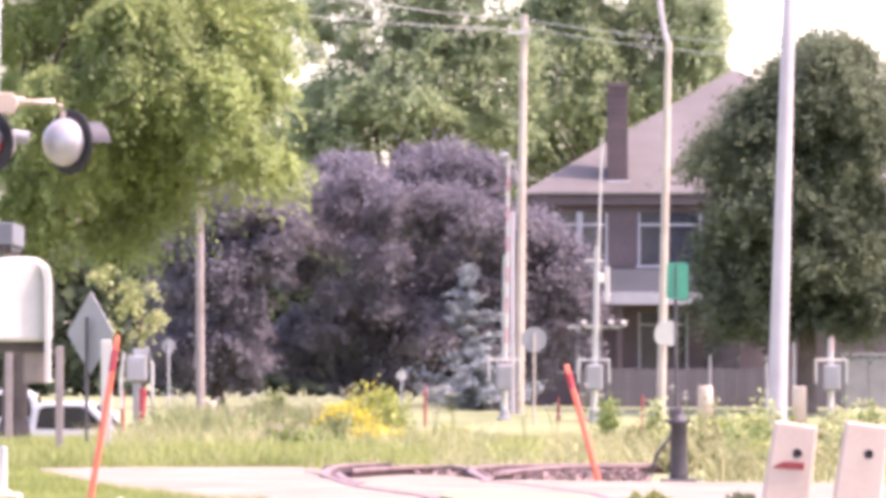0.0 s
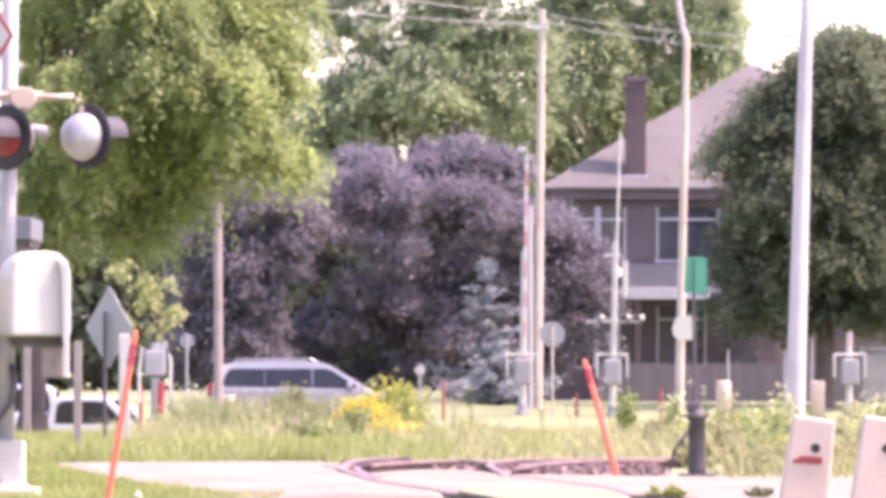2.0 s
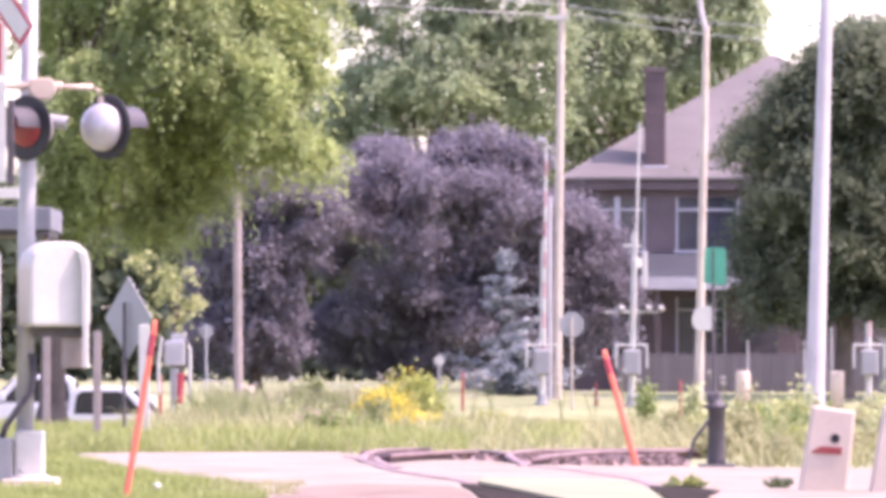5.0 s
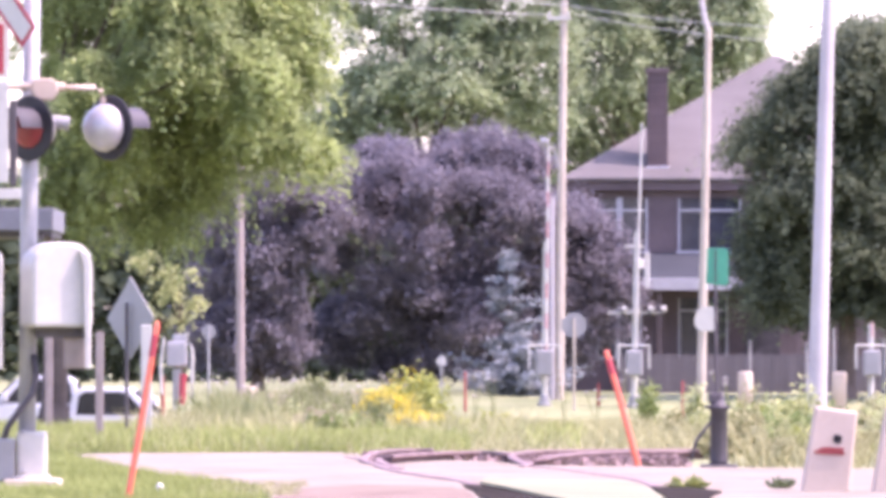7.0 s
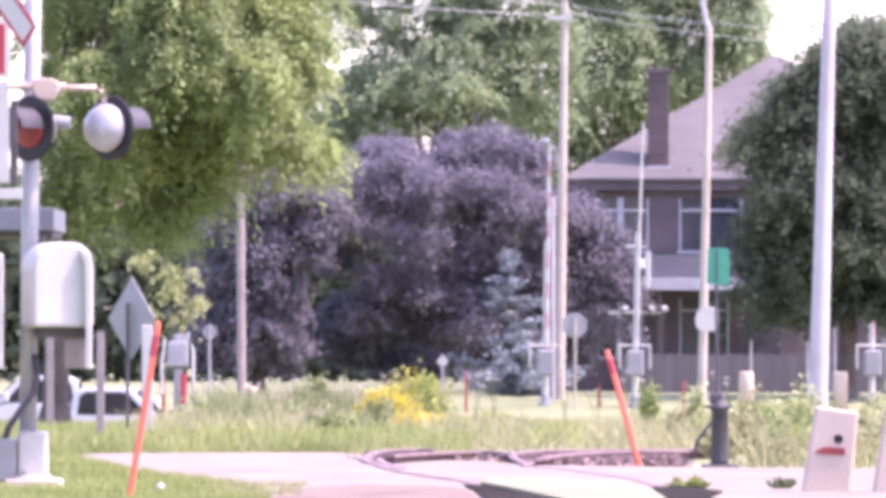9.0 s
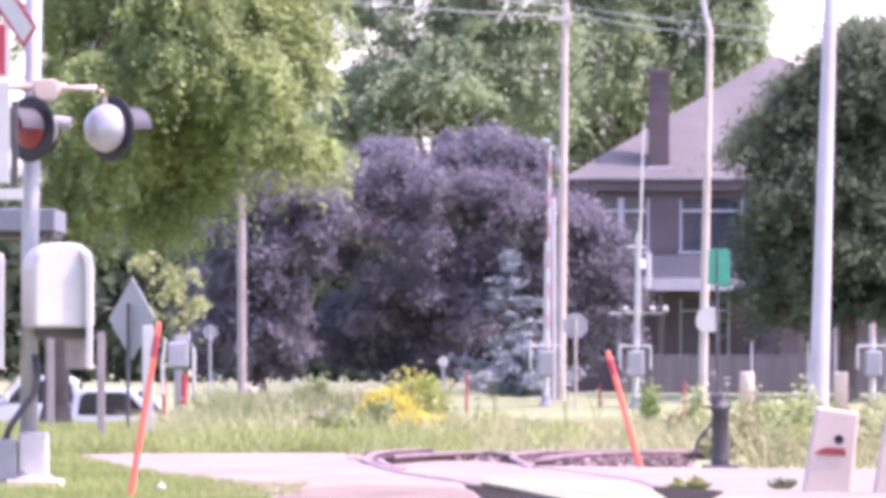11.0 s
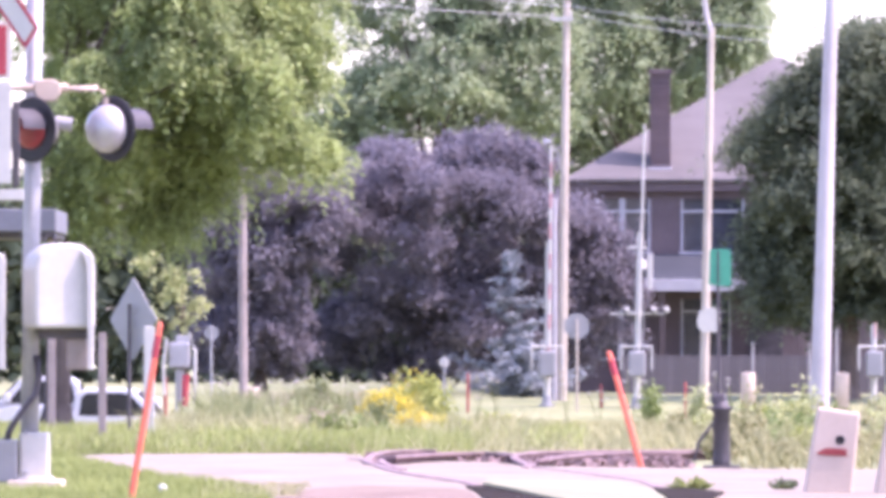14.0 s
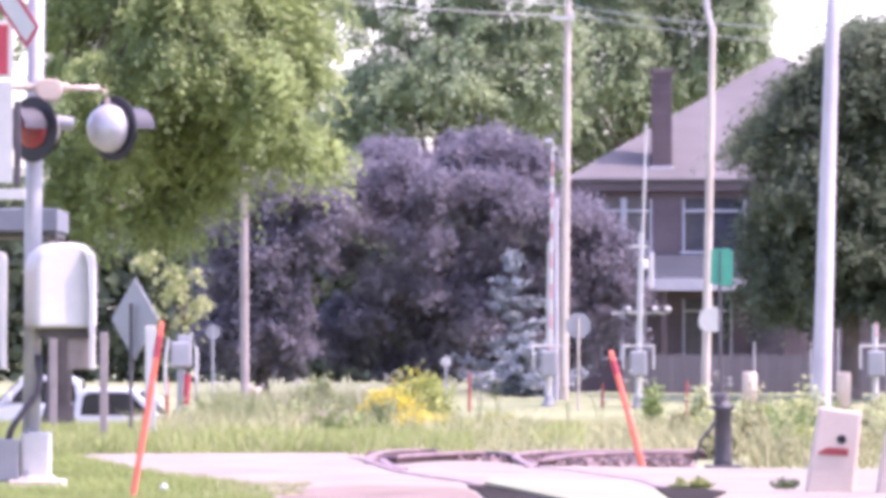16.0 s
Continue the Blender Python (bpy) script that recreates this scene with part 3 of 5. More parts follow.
tagged(polys("tall_weeds", blades(rng, scatter(rng, 13000, 62, 100, 0.02, 0.075, tall_right), 0.34, 0.022, 0.7), 3, L_WEED),
       "tall straggling dry weeds beyond the gravel", "weeds", kind="stuff")
tall_left = lambda x, y: (patch(x, y) > -0.1)
tagged(polys("seeding_weeds", blades(rng, scatter(rng, 6000, 112, 142, -0.027, -0.005, tall_left), 0.68, 0.03, 0.4), 3, L_SEED),
       "tall dry grass with pinkish-brown seed heads", "weeds", kind="stuff")
tagged(polys("olive_weeds", blades(rng, scatter(rng, 10000, 104, 142, -0.031, -0.004, tall_left), 0.68, 0.034, 0.45), 3, L_OLIVE),
       "tall olive weeds among dry seed heads", "weeds", kind="stuff")
clumps = lambda x, y: np.array([noise.noise((a * 0.9 + 7, b * 0.16, 1.7)) + 0.3 * noise.noise((a * 3, b * 0.5, 5)) for a, b in zip(x, y)]) > 0.05
tagged(polys("rank_weeds", blades(rng, scatter(rng, 9000, 84, 128, -0.042, 0.012, clumps), 0.40, 0.03, 0.55), 3, L_WEED),
       "rank pale weeds in uneven clumps", "weeds", kind="stuff")
tagged(polys("rank_grass", blades(rng, scatter(rng, 12000, 74, 120, -0.065, 0.02, clumps), 0.28, 0.03, 0.6), 3, L_LAWN),
       "rank green grass in uneven clumps", "grass", kind="stuff")


edge = np.stack([rng.uniform(-1.7, -1.02, 90), rng.uniform(50.2, 54.5, 90)], 1)
edge = edge[edge[:, 0] < 0.25 - 0.28 * (edge[:, 1] - 50)]
tufts = np.repeat(edge, 12, axis=0) + rng.normal(size=(len(edge) * 12, 2)) * (0.035, 0.05)
tufts = np.concatenate([tufts, np.full((len(tufts), 1), 0.018)], 1)
tagged(polys("lane_tufts", blades(rng, tufts, 0.045, 0.012, 0.6), 3, L_WEED), "sparse grass tufts along the gravel edge", "grass", kind="stuff")

ws = bmesh.new()
bmesh.ops.create_icosphere(ws, subdivisions=2, radius=0.035)
for v in ws.verts:
    v.co += Vector((noise.noise(v.co * 30), noise.noise(v.co * 30 + Vector((3, 0, 0))), noise.noise(v.co * 30 + Vector((0, 5, 0))))) * 0.008
stone = part("white_stone", ws, M_WHITE)
stone.location = (-2.000, 51.6, 0.05)
tagged(stone, "small white stone lying in the grass", "stone")


def bush(name, label, category, x, y, w, h, count, leaf, leaf_material, flowers=0, seed=0, flower_side=-0.3, stems=26):
    rng = np.random.default_rng(seed)
    z = ground_z(x, y)
    top = thing(name, label, category, (x, y, z))
    pts, tips = [], []
    for _ in range(stems):
        a, e = rng.uniform(0, 2 * math.pi), rng.uniform(0.1, 1.0) ** 0.6
        tip = np.array([e * w * math.cos(a), e * w * math.sin(a), h * rng.uniform(0.62, 1.05) * (1.08 - 0.45 * e)])
        part("stem", tube([(tip[0] * 0.2, tip[1] * 0.2, -0.02), tuple(tip * (0.7, 0.7, 0.6)), tuple(tip)], [0.012, 0.009, 0.004], 5), L_BUSH, top)
        s = rng.uniform(0.1, 1.0, (count // stems, 1))
        pts.append(tip * s * (1, 1, 1) + rng.normal(size=(len(s), 3)) * 0.07 * h)
        tips.append(tip)
    pts = np.concatenate(pts)
    pts = pts[pts[:, 2] > 0.02]
    polys("leaves", leaf_quads(rng, pts, leaf, leaf * 0.5, 0.4), 4, leaf_material, top)["kind"] = "stuff"
    if flowers:
        tips = np.array([t for t in tips if t[0] < w * flower_side + 0.5 * w])
        pick = rng.integers(0, len(tips), flowers)
        polys("flower_spray", leaf_quads(rng, tips[pick] * (1, 1, 0.9) + rng.normal(size=(flowers, 3)) * (0.10, 0.10, 0.09) * h, leaf * 0.5, leaf * 0.36, 0.6), 4, L_YELLOW, top,
              "bright yellow flower sprays")["kind"] = "stuff"
    return top


bush("goldenrod", "leafy goldenrod clump with a few yellow flowers", "wildflower", -0.33, 108, 0.50, 1.08, 4200, 0.085, L_GOLD, 260, 31, -0.5)
bush("goldenrod", "goldenrod clump covered in bright yellow flowers", "wildflower", -0.80, 106, 0.42, 0.74, 1500, 0.08, L_GOLD, 3600, 38, 0.7)
bush("goldenrod", "small goldenrod clump with yellow flowers", "wildflower", -0.32, 101, 0.40, 0.46, 900, 0.07, L_GOLD, 1900, 32, 0.6)
bush("shrub", "bushy olive shrub with dry brown tops", "shrub", -2.08, 118, 0.50, 0.98, 4200, 0.09, L_OLIVE, 0, 33)
bush("shrub", "low bright green leafy shrub", "shrub", -1.35, 96, 0.75, 0.42, 3000, 0.08, L_BUSH, 0, 39)
bush("shrub", "low yellow-green leafy shrub", "shrub", 0.55, 98, 0.60, 0.42, 2200, 0.08, L_GOLD, 0, 41)
bush("weed_plant", "tall single leafy green weed", "weed", 2.745, 96, 0.135, 0.95, 700, 0.08, L_BUSH, 0, 34)
bush("weed_plant", "tall pale weed beside the lamp post", "weed", 3.382, 96, 0.165, 0.92, 700, 0.08, L_PALE, 0, 35)
bush("weed_plant", "bright green weed tuft in the gravel", "weed", 1.814, 53, 0.190, 0.12, 420, 0.045, L_LAWN, 0, 36)
bush("weed_plant", "small dark weed in the gravel", "weed", 2.489, 53, 0.124, 0.11, 240, 0.045, L_DARK, 0, 37)

rng = np.random.default_rng(40)
for k in range(74):
    d = rng.uniform(72, 98) if k < 46 else rng.uniform(64.6, 72)
    a = rng.uniform(0.026, 0.074) if k < 14 else rng.uniform(0.039, 0.075)
    bush("weed_plant", "straggling pale weed among dry grass", "weed", a * d, d, rng.uniform(0.22, 0.5), rng.uniform(0.40, 0.70) * (0.6 if d < 72 else 1.1 if a > 0.038 else 0.75), 640, 0.075,
         (L_WEED, L_BUSH, L_GOLD, L_WEED, L_PALE)[k % 5], 0, 150 + k, stems=9)
for k in range(13):
    d = rng.uniform(98, 128)
    a = rng.uniform(-0.036, -0.006)
    bush("weed_plant", "tall dry weed with brownish top", "weed", a * d, d, rng.uniform(0.3, 0.6), rng.uniform(0.5, 0.85), 300, 0.085,
         (L_SEED, L_OLIVE, L_PALE, L_OLIVE)[k % 4], 0, 80 + k, stems=9)

def wild_carrot(x, y, h, seed):
    rng = np.random.default_rng(seed)
    w = thing("wild_carrot", "slender wild carrot with flat white flower heads", "wildflower", (x, y, ground_z(x, y)), "wild carrots in the meadow")
    for k in range(3):
        tip = np.array((rng.normal() * 0.14, rng.normal() * 0.14, h * rng.uniform(0.8, 1.05)))
        stem = part("stem", tube([(0, 0, -0.03), tuple(tip * (0.4, 0.4, 0.6)), tuple(tip)], [0.008, 0.006, 0.004], 5), L_OLIVE, w)
        disc = tip + rng.normal(size=(12, 3)) * (0.022, 0.022, 0.01)
        polys("umbel", leaf_quads(rng, disc, 0.028, 0.024, 0.9, 0.7), 4, L_UMBEL, stem, "flat white flower head")["kind"] = "stuff"
    return w


rng = np.random.default_rng(61)
for k in range(26):
    d = rng.uniform(104, 132)
    wild_carrot(rng.uniform(-0.034, -0.004) * d if k < 20 else rng.uniform(0.004, 0.05) * d * 0.8, d if k < 20 else d * 0.8, rng.uniform(0.65, 1.0), 300 + k)

# ---- house ----
HY = 235.0
hx0, hx1, hz0, hze = 4.223, 4.223 + 14.0, -0.4, 6.511
house = thing("house", "two-storey brown brick house with grey hipped roof", "house", (0, 0, 0))


def wall_with_holes(x0, x1, z0, z1, holes, y0, y1):
    """A wall slab in x and z with openings cut through it."""
    xs = sorted({x0, x1, *[h[0] for h in holes], *[h[1] for h in holes]})
    zs = sorted({z0, z1, *[h[2] for h in holes], *[h[3] for h in holes]})
    bm = bmesh.new()
    for a, b in zip(xs, xs[1:]):
        for c, d in zip(zs, zs[1:]):
            if not any(h[0] <= (a + b) / 2 <= h[1] and h[2] <= (c + d) / 2 <= h[3] for h in holes):
                box(a, b, y0, y1, c, d, 0, bm)
    bmesh.ops.remove_doubles(bm, verts=bm.verts, dist=1e-4)
    seen = {}
    for f in bm.faces:
        seen.setdefault(tuple(round(v, 3) for v in f.calc_center_median()), []).append(f)
    bmesh.ops.delete(bm, geom=[f for fs in seen.values() if len(fs) > 1 for f in fs], context="FACES_ONLY")
    return bm


windows = [(5.030, 6.720, 4.235, 5.942, 1), (7.748, 9.767, 4.235, 5.942, 0),
           (7.748, 9.327, 0.783, 2.692, 0), (11.677, 13.513, 4.235, 5.942, 0),
           (5.104, 6.536, 0.783, 2.692, 1)]
part("wall", wall_with_holes(hx0, hx1, hz0, hze, [w[:4] for w in windows], HY, HY + 0.3), M_SIDING, house, "brown brick front wall")
part("wall", box(hx0, hx0 + 0.3, HY + 0.303, HY + 13.7, hz0, hze), M_SIDING, house)
part("wall", box(hx1 - 0.3, hx1, HY + 0.303, HY + 13.7, hz0, hze), M_SIDING, house)
part("wall", box(hx0, hx1, HY + 13.703, HY + 14.0, hz0, hze), M_SIDING, house)
part("upper_floor", box(hx0 + 0.32, hx1 - 0.32, HY + 0.32, HY + 13.6, 2.55, 2.75), M_GAPFLOOR, house)
for x0, x1, z0, z1, split in windows:
    win = part("window", merged(box(x0, x1, HY + 0.10, HY + 0.115, z0, z1), None), M_PANE, house, "dark window in white frame")
    w = 0.05
    part("window_frame", box(x0 - 0.02, x0 + w, HY - 0.03, HY + 0.098, z0, z1, 0.01), M_TRIM, win)
    part("window_frame", box(x1 - w, x1 + 0.02, HY - 0.03, HY + 0.098, z0, z1, 0.01), M_TRIM, win)
    part("transom", box(x0 + w, x1 - w, HY - 0.02, HY + 0.095, z1 - 0.44, z1 - 0.36, 0.01), M_TRIM, win)
    part("window_sill", box(x0 - 0.08, x1 + 0.08, HY - 0.09, HY + 0.05, z0 - 0.09, z0 - 0.004, 0.012), M_TRIM, win)
    if split:
        xm = (x0 + x1) / 2 - 0.05
        part("mullion", box(xm - 0.10, xm + 0.10, HY - 0.035, HY + 0.094, z0, z1 + 0.02, 0.01), M_TRIM, win)
    else:
        part("blind", box(x0 + w, x1 - w, HY + 0.14, HY + 0.16, z0 + 0.9, z1), M_TRIM, win, "half-lowered pale blind")
# hipped roof with eaves
ov, rise = 0.35, 4.3
ridge = bmesh.new()
e = [(hx0 - ov, HY - ov), (hx1 + ov, HY - ov), (hx1 + ov, HY + 14 + ov), (hx0 - ov, HY + 14 + ov)]
lo = [ridge.verts.new((x, y, hze + 0.05)) for x, y in e]
ap = [ridge.verts.new((hx0 + 6.9, HY + 7, hze + 0.05 + rise)), ridge.verts.new((hx1 - 6.9, HY + 7, hze + 0.05 + rise))]
for f in ((lo[0], lo[1], ap[1], ap[0]), (lo[1], lo[2], ap[1]), (lo[2], lo[3], ap[0], ap[1]), (lo[3], lo[0], ap[0])):
    ridge.faces.new(f)
ridge.faces.new(lo[::-1])
roof = part("roof", ridge, M_SHINGLE, house, "grey asphalt shingle hipped roof")
part("gutter", box(hx0 - ov - 0.06, hx1 + ov + 0.06, HY - ov - 0.10, HY - ov + 0.02, hze - 0.02, hze + 0.09, 0.02), M_SHINGLE, roof, "grey eaves gutter")
part("soffit", box(hx0 - ov + 0.03, hx1 + ov - 0.03, HY - ov + 0.03, HY - 0.003, hze - 0.32, hze - 0.03), M_SIDING, roof)
# shingle courses on the front slope
run = math.hypot(7 + ov, rise)
tilt = math.atan2(rise, 7 + ov)
for k in range(30):
    s = 0.12 + k * 0.26
    f = s / run
    y, z = HY - ov + f * (7 + ov), hze + 0.05 + f * rise
    xa, xb = hx0 - ov + f * (6.9 + ov) + 0.05, hx1 + ov - f * (6.9 + ov) - 0.05
    course = box(xa, xb, -0.14, 0.14, 0.004, 0.022)
    course.transform(Matrix.Translation((0, y, z)) @ Matrix.Rotation(tilt, 4, "X"))
    part("shingle_course", course, M_SHINGLE, roof)
# chimney in brick courses
cx0, cx1 = 6.742, 7.406
chim = part("chimney", box(cx0 + 0.02, cx1 - 0.02, HY + 0.32, HY + 0.98, hze + 0.1, 10.067), M_BRICK, house, "tall dark red brick chimney")
zc = hze + 0.2
while zc < 9.956:
    part("brick_course", box(cx0, cx1, HY + 0.30, HY + 1.0, zc, zc + 0.068, 0.006, segments=1), M_BRICK, chim)
    zc += 0.082
part("chimney_cap", box(cx0 - 0.05, cx1 + 0.05, HY + 0.24, HY + 1.06, 10.011, 10.177, 0.02), M_BRICK, chim)
part("flashing", box(cx0 - 0.06, cx1 + 0.04, HY + 0.22, HY + 0.30, 6.898, 6.990, 0.01), M_TRIM, chim, "white metal flashing")
# porch
px0, px1 = 6.489, 11.527
porch = part("porch_roof", prism([(0, 0), (3.2, 0), (3.2, 0.95), (0, 0.08)], px0, px1, 0.01, None,
             Matrix.Translation((0, HY - 3.203, 3.215)) @ Matrix(((0, 1, 0, 0), (1, 0, 0, 0), (0, 0, 1, 0), (0, 0, 0, 1)))), M_PORCH, house, "slate grey porch roof")
part("fascia", box(px0 - 0.03, px1 + 0.03, HY - 3.28, HY - 3.206, 2.925, 3.306, 0.01), M_TRIM, porch, "white porch fascia")
for xq in (7.032, 11.527):
    part("porch_post", box(xq - 0.09, xq + 0.09, HY - 3.1, HY - 2.92, -0.4, 2.998, 0.015), M_SIDING, porch)
part("porch_floor", box(px0, px1, HY - 3.2, HY - 0.01, -0.4, -0.05, 0.02), M_GAPFLOOR, house)
part("front_door", box(9.932, 11.034, HY - 0.05, HY - 0.005, -0.05, 2.1, 0.01), M_IRON, house, "dark panelled front door")

# ---- yard fence ----
fence = thing("board_fence", "low weathered grey board fence behind the street", "fence", (0, 0, 0))
fx0, fx1, fy = 5.579, 5.579 + 13.5, 226.0
first = None
k = 0
x = fx0
while x < fx1:
    if first is None:
        first = part("board", box(0, 0.142, 0, 0.022, 0, 1.24, 0.004, segments=1), M_FENCE, fence)
        first.location = (x, fy, -0.38)
    else:
        b = first.copy()
        scene.collection.objects.link(b)
        b.location = (x, fy + 0.004 * (k % 3), -0.38 + 0.012 * ((k * 7) % 3))
    x += 0.146
    k += 1
x = fx0
while x < fx1 + 0.1:
    part("post", box(x - 0.05, x + 0.05, fy + 0.07, fy + 0.17, -0.5, 0.84, 0.008), M_FENCE, fence)
    x += 2.4
for z in (-0.15, 0.6):
    part("rail_board", box(fx0, fx1, fy + 0.03, fy + 0.068, z, z + 0.09, 0.004), M_FENCE, fence)

# ---- poles ----
def gz(x, y):
    return ground_z(x, y)


def utility_pole(label, x, y, top_x, top_z, r0, r1, material, category="utility pole", name="utility_pole"):
    p = thing(name, label, category, (x, y, gz(x, y)))
    h = top_z - gz(x, y)
    part("shaft", tube([(0, 0, -0.3), ((top_x - x) * 0.5, 0, h * 0.5), (top_x - x, 0, h)], [r0, (r0 + r1) / 2, r1], 16), material, p)
    return p, h


up, h = utility_pole("tall pale wooden utility pole with small crossarm", 3.462, 211, 3.610, 11.227, 0.15, 0.10, M_POLE)
part("crossarm", box(-0.34, 0.34, -0.12, -0.03, 10.634 - gz(3.462, 211), 10.749 - gz(3.462, 211), 0.01), M_WHITE, up, "short pale crossarm")
for dx in (-0.27, 0.27):
    part("insulator", lathe([(0.03, 0), (0.05, 0.05), (0.035, 0.08), (0.045, 0.13), (0.01, 0.16)], 10, None,
         Matrix.Translation((dx, -0.075, 10.749 - gz(3.462, 211)))), M_WHITE, up)
part("lamp_arm", tube([(0.0, -0.1, 6.645), (-0.12, -0.25, 7.222), (-0.38, -0.3, 7.535)], 0.03, 8), M_GALV, up)
part("luminaire", box(-0.55, -0.30, -0.38, -0.2, 7.469, 7.618, 0.04), M_ALU, up, "grey street lamp head")
part("conduit", tube([(-0.2, -0.12, -0.2), (-0.2, -0.12, 5.90)], 0.07, 10), M_POLEPALE, up, "pale conduit pipe up the pole")

lp, h = utility_pole("tall weathered lamp post bent over at its top", 6.541, 182, 6.754, 9.145, 0.12, 0.085, M_POLE, "lamp post", "lamp_post")
lx = 6.541
lg = gz(lx, 182)
part("bent_arm", tube([(6.754 - lx, -0.02, 9.031 - lg), (6.654 - lx, -0.05, 9.358 - lg), (6.569 - lx, -0.08, 9.856 - lg),
                       (6.484 - lx, -0.1, 10.424 - lg), (5.915 - lx, -0.15, 10.922 - lg)], 0.07, 10), M_POLEPALE, lp)
part("lamp_head", box(5.204 - lx, 5.943 - lx, -0.27, -0.03, 10.851 - lg, 11.022 - lg, 0.05), M_ALU, lp)
sg = prism([(0.30 * c, 0.31 * s) for c, s in ((0.55, 1), (0.95, 0.6), (1, 0), (0.9, -0.6), (0.55, -1), (-0.5, -1), (-0.92, -0.6), (-1, 0), (-0.85, 0.55), (-0.4, 0.95))],
           -0.165, -0.145, 0.004, None, Matrix.Translation((6.683 - lx, 0, 1.794 - lg)))
part("sign_plate", sg, M_WHITE, lp, "rounded white sign plate")
part("bracket", box(-0.04, 0.18, -0.144, -0.10, 1.680 - lg, 1.893 - lg, 0.004), M_GALV, lp)

bp, h = utility_pole("thick smooth pale pole with slight lean", 6.018, 116, 6.253, 7.202, 0.165, 0.10, M_POLEPALE)
bp, h = utility_pole("plain brown wooden pole under the tree", -4.716, 171, -4.756, 6.651, 0.11, 0.095, M_TAN)

# wires between the poles
def wire(a, b, sag):
    pts = [Vector(a).lerp(Vector(b), k / 12) - Vector((0, 0, sag * 4 * (k / 12) * (1 - k / 12))) for k in range(13)]
    w = part("overhead_wire", tube(pts, 0.011, 6), M_WIRE)
    return tagged(w, "thin slack grey overhead wire", "wire", group="overhead wires")


top = 3.610
wire((top - 0.5, 210.9, 10.799), (-4.352, 204, 11.062), 0.1)
wire((top, 210.9, 11.095), (9.938, 200, 9.946), 0.15)
wire((top + 0.3, 210.9, 10.799), (9.938, 204, 9.696), 0.1)
wire((top, 210.9, 11.062), (-2.703, 205, 11.590), 0.1)

# ---- far street signs and bollards ----
def sign_back(label, x, y, z, outline, material, post_r, post_material, turn=0, name="road_sign"):
    g = gz(x, y)
    s = thing(name, label, "road sign", (x, y, g), turn=turn)
    part("post", tube([(0, 0, -0.3), (0, 0, z - g + 0.2)], post_r, 8), post_material, s)
    part("plate", prism(outline, 0.055, 0.07, 0.003, None, Matrix.Translation((0, 0, z - g))), material, s, "bare metal back of the plate")
    return s


octagon = lambda r: [(r * math.cos(math.pi / 8 + k * math.pi / 4), r * math.sin(math.pi / 8 + k * math.pi / 4)) for k in range(8)]
diamond = lambda r: [(0, -r), (0.97 * r, -0.05 * r), (r, 0), (0.97 * r, 0.05 * r), (0, r), (-0.97 * r, 0.05 * r), (-r, 0), (-0.97 * r, -0.05 * r)]
sign_back("grey back of an octagonal stop sign on a post", 3.814, 206, 1.716, octagon(0.38), M_GREYSIGN, 0.035, M_POLE)
sign_back("large grey back of a diamond warning sign on a post", -3.989, 92, 1.428, diamond(0.53), M_GREYSIGN, 0.025, M_IRON, -54)
sign_back("small white marker sign before the purple maple", 0.032, 205, 0.688, octagon(0.15), M_WHITE, 0.03, M_GALV)
sign_back("small grey sign under the trees", -6.086, 190, 1.485, octagon(0.2), M_GREYSIGN, 0.03, M_GALV)


def bollard(label, x, y, r, h, material, group=""):
    b = thing("bollard", label, "bollard", (x, y, gz(x, y)), group)
    part("body", lathe([(r, -0.2), (r, h - 0.06), (r * 0.93, h - 0.015), (r * 0.8, h)], 20), material, b, smooth=True)
    return b


for xq in (8.775, 11.473):
    bollard("squat round cream concrete bollard beside the street", xq, 208, 0.21, 0.390 - gz(xq, 208), M_CREAM, "concrete bollards")
xq = -5.002
bollard("squat round cream concrete bollard by the brown pole", xq, 190, 0.2, 0.060 - gz(xq, 190), M_CREAM, "concrete bollards")
for xq, zt in ((9.504, 1.300), (12.071, 1.734), (11.239, 1.248)):
    d, g = 222, gz(xq, 222)
    mk = thing("marker_post", "slim pale marker post before the fence", "marker post", (xq, d, g), "slim marker posts")
    part("stake", tube([(0, 0, -0.2), (0, 0, zt - g)], 0.04, 8), M_ALU, mk)


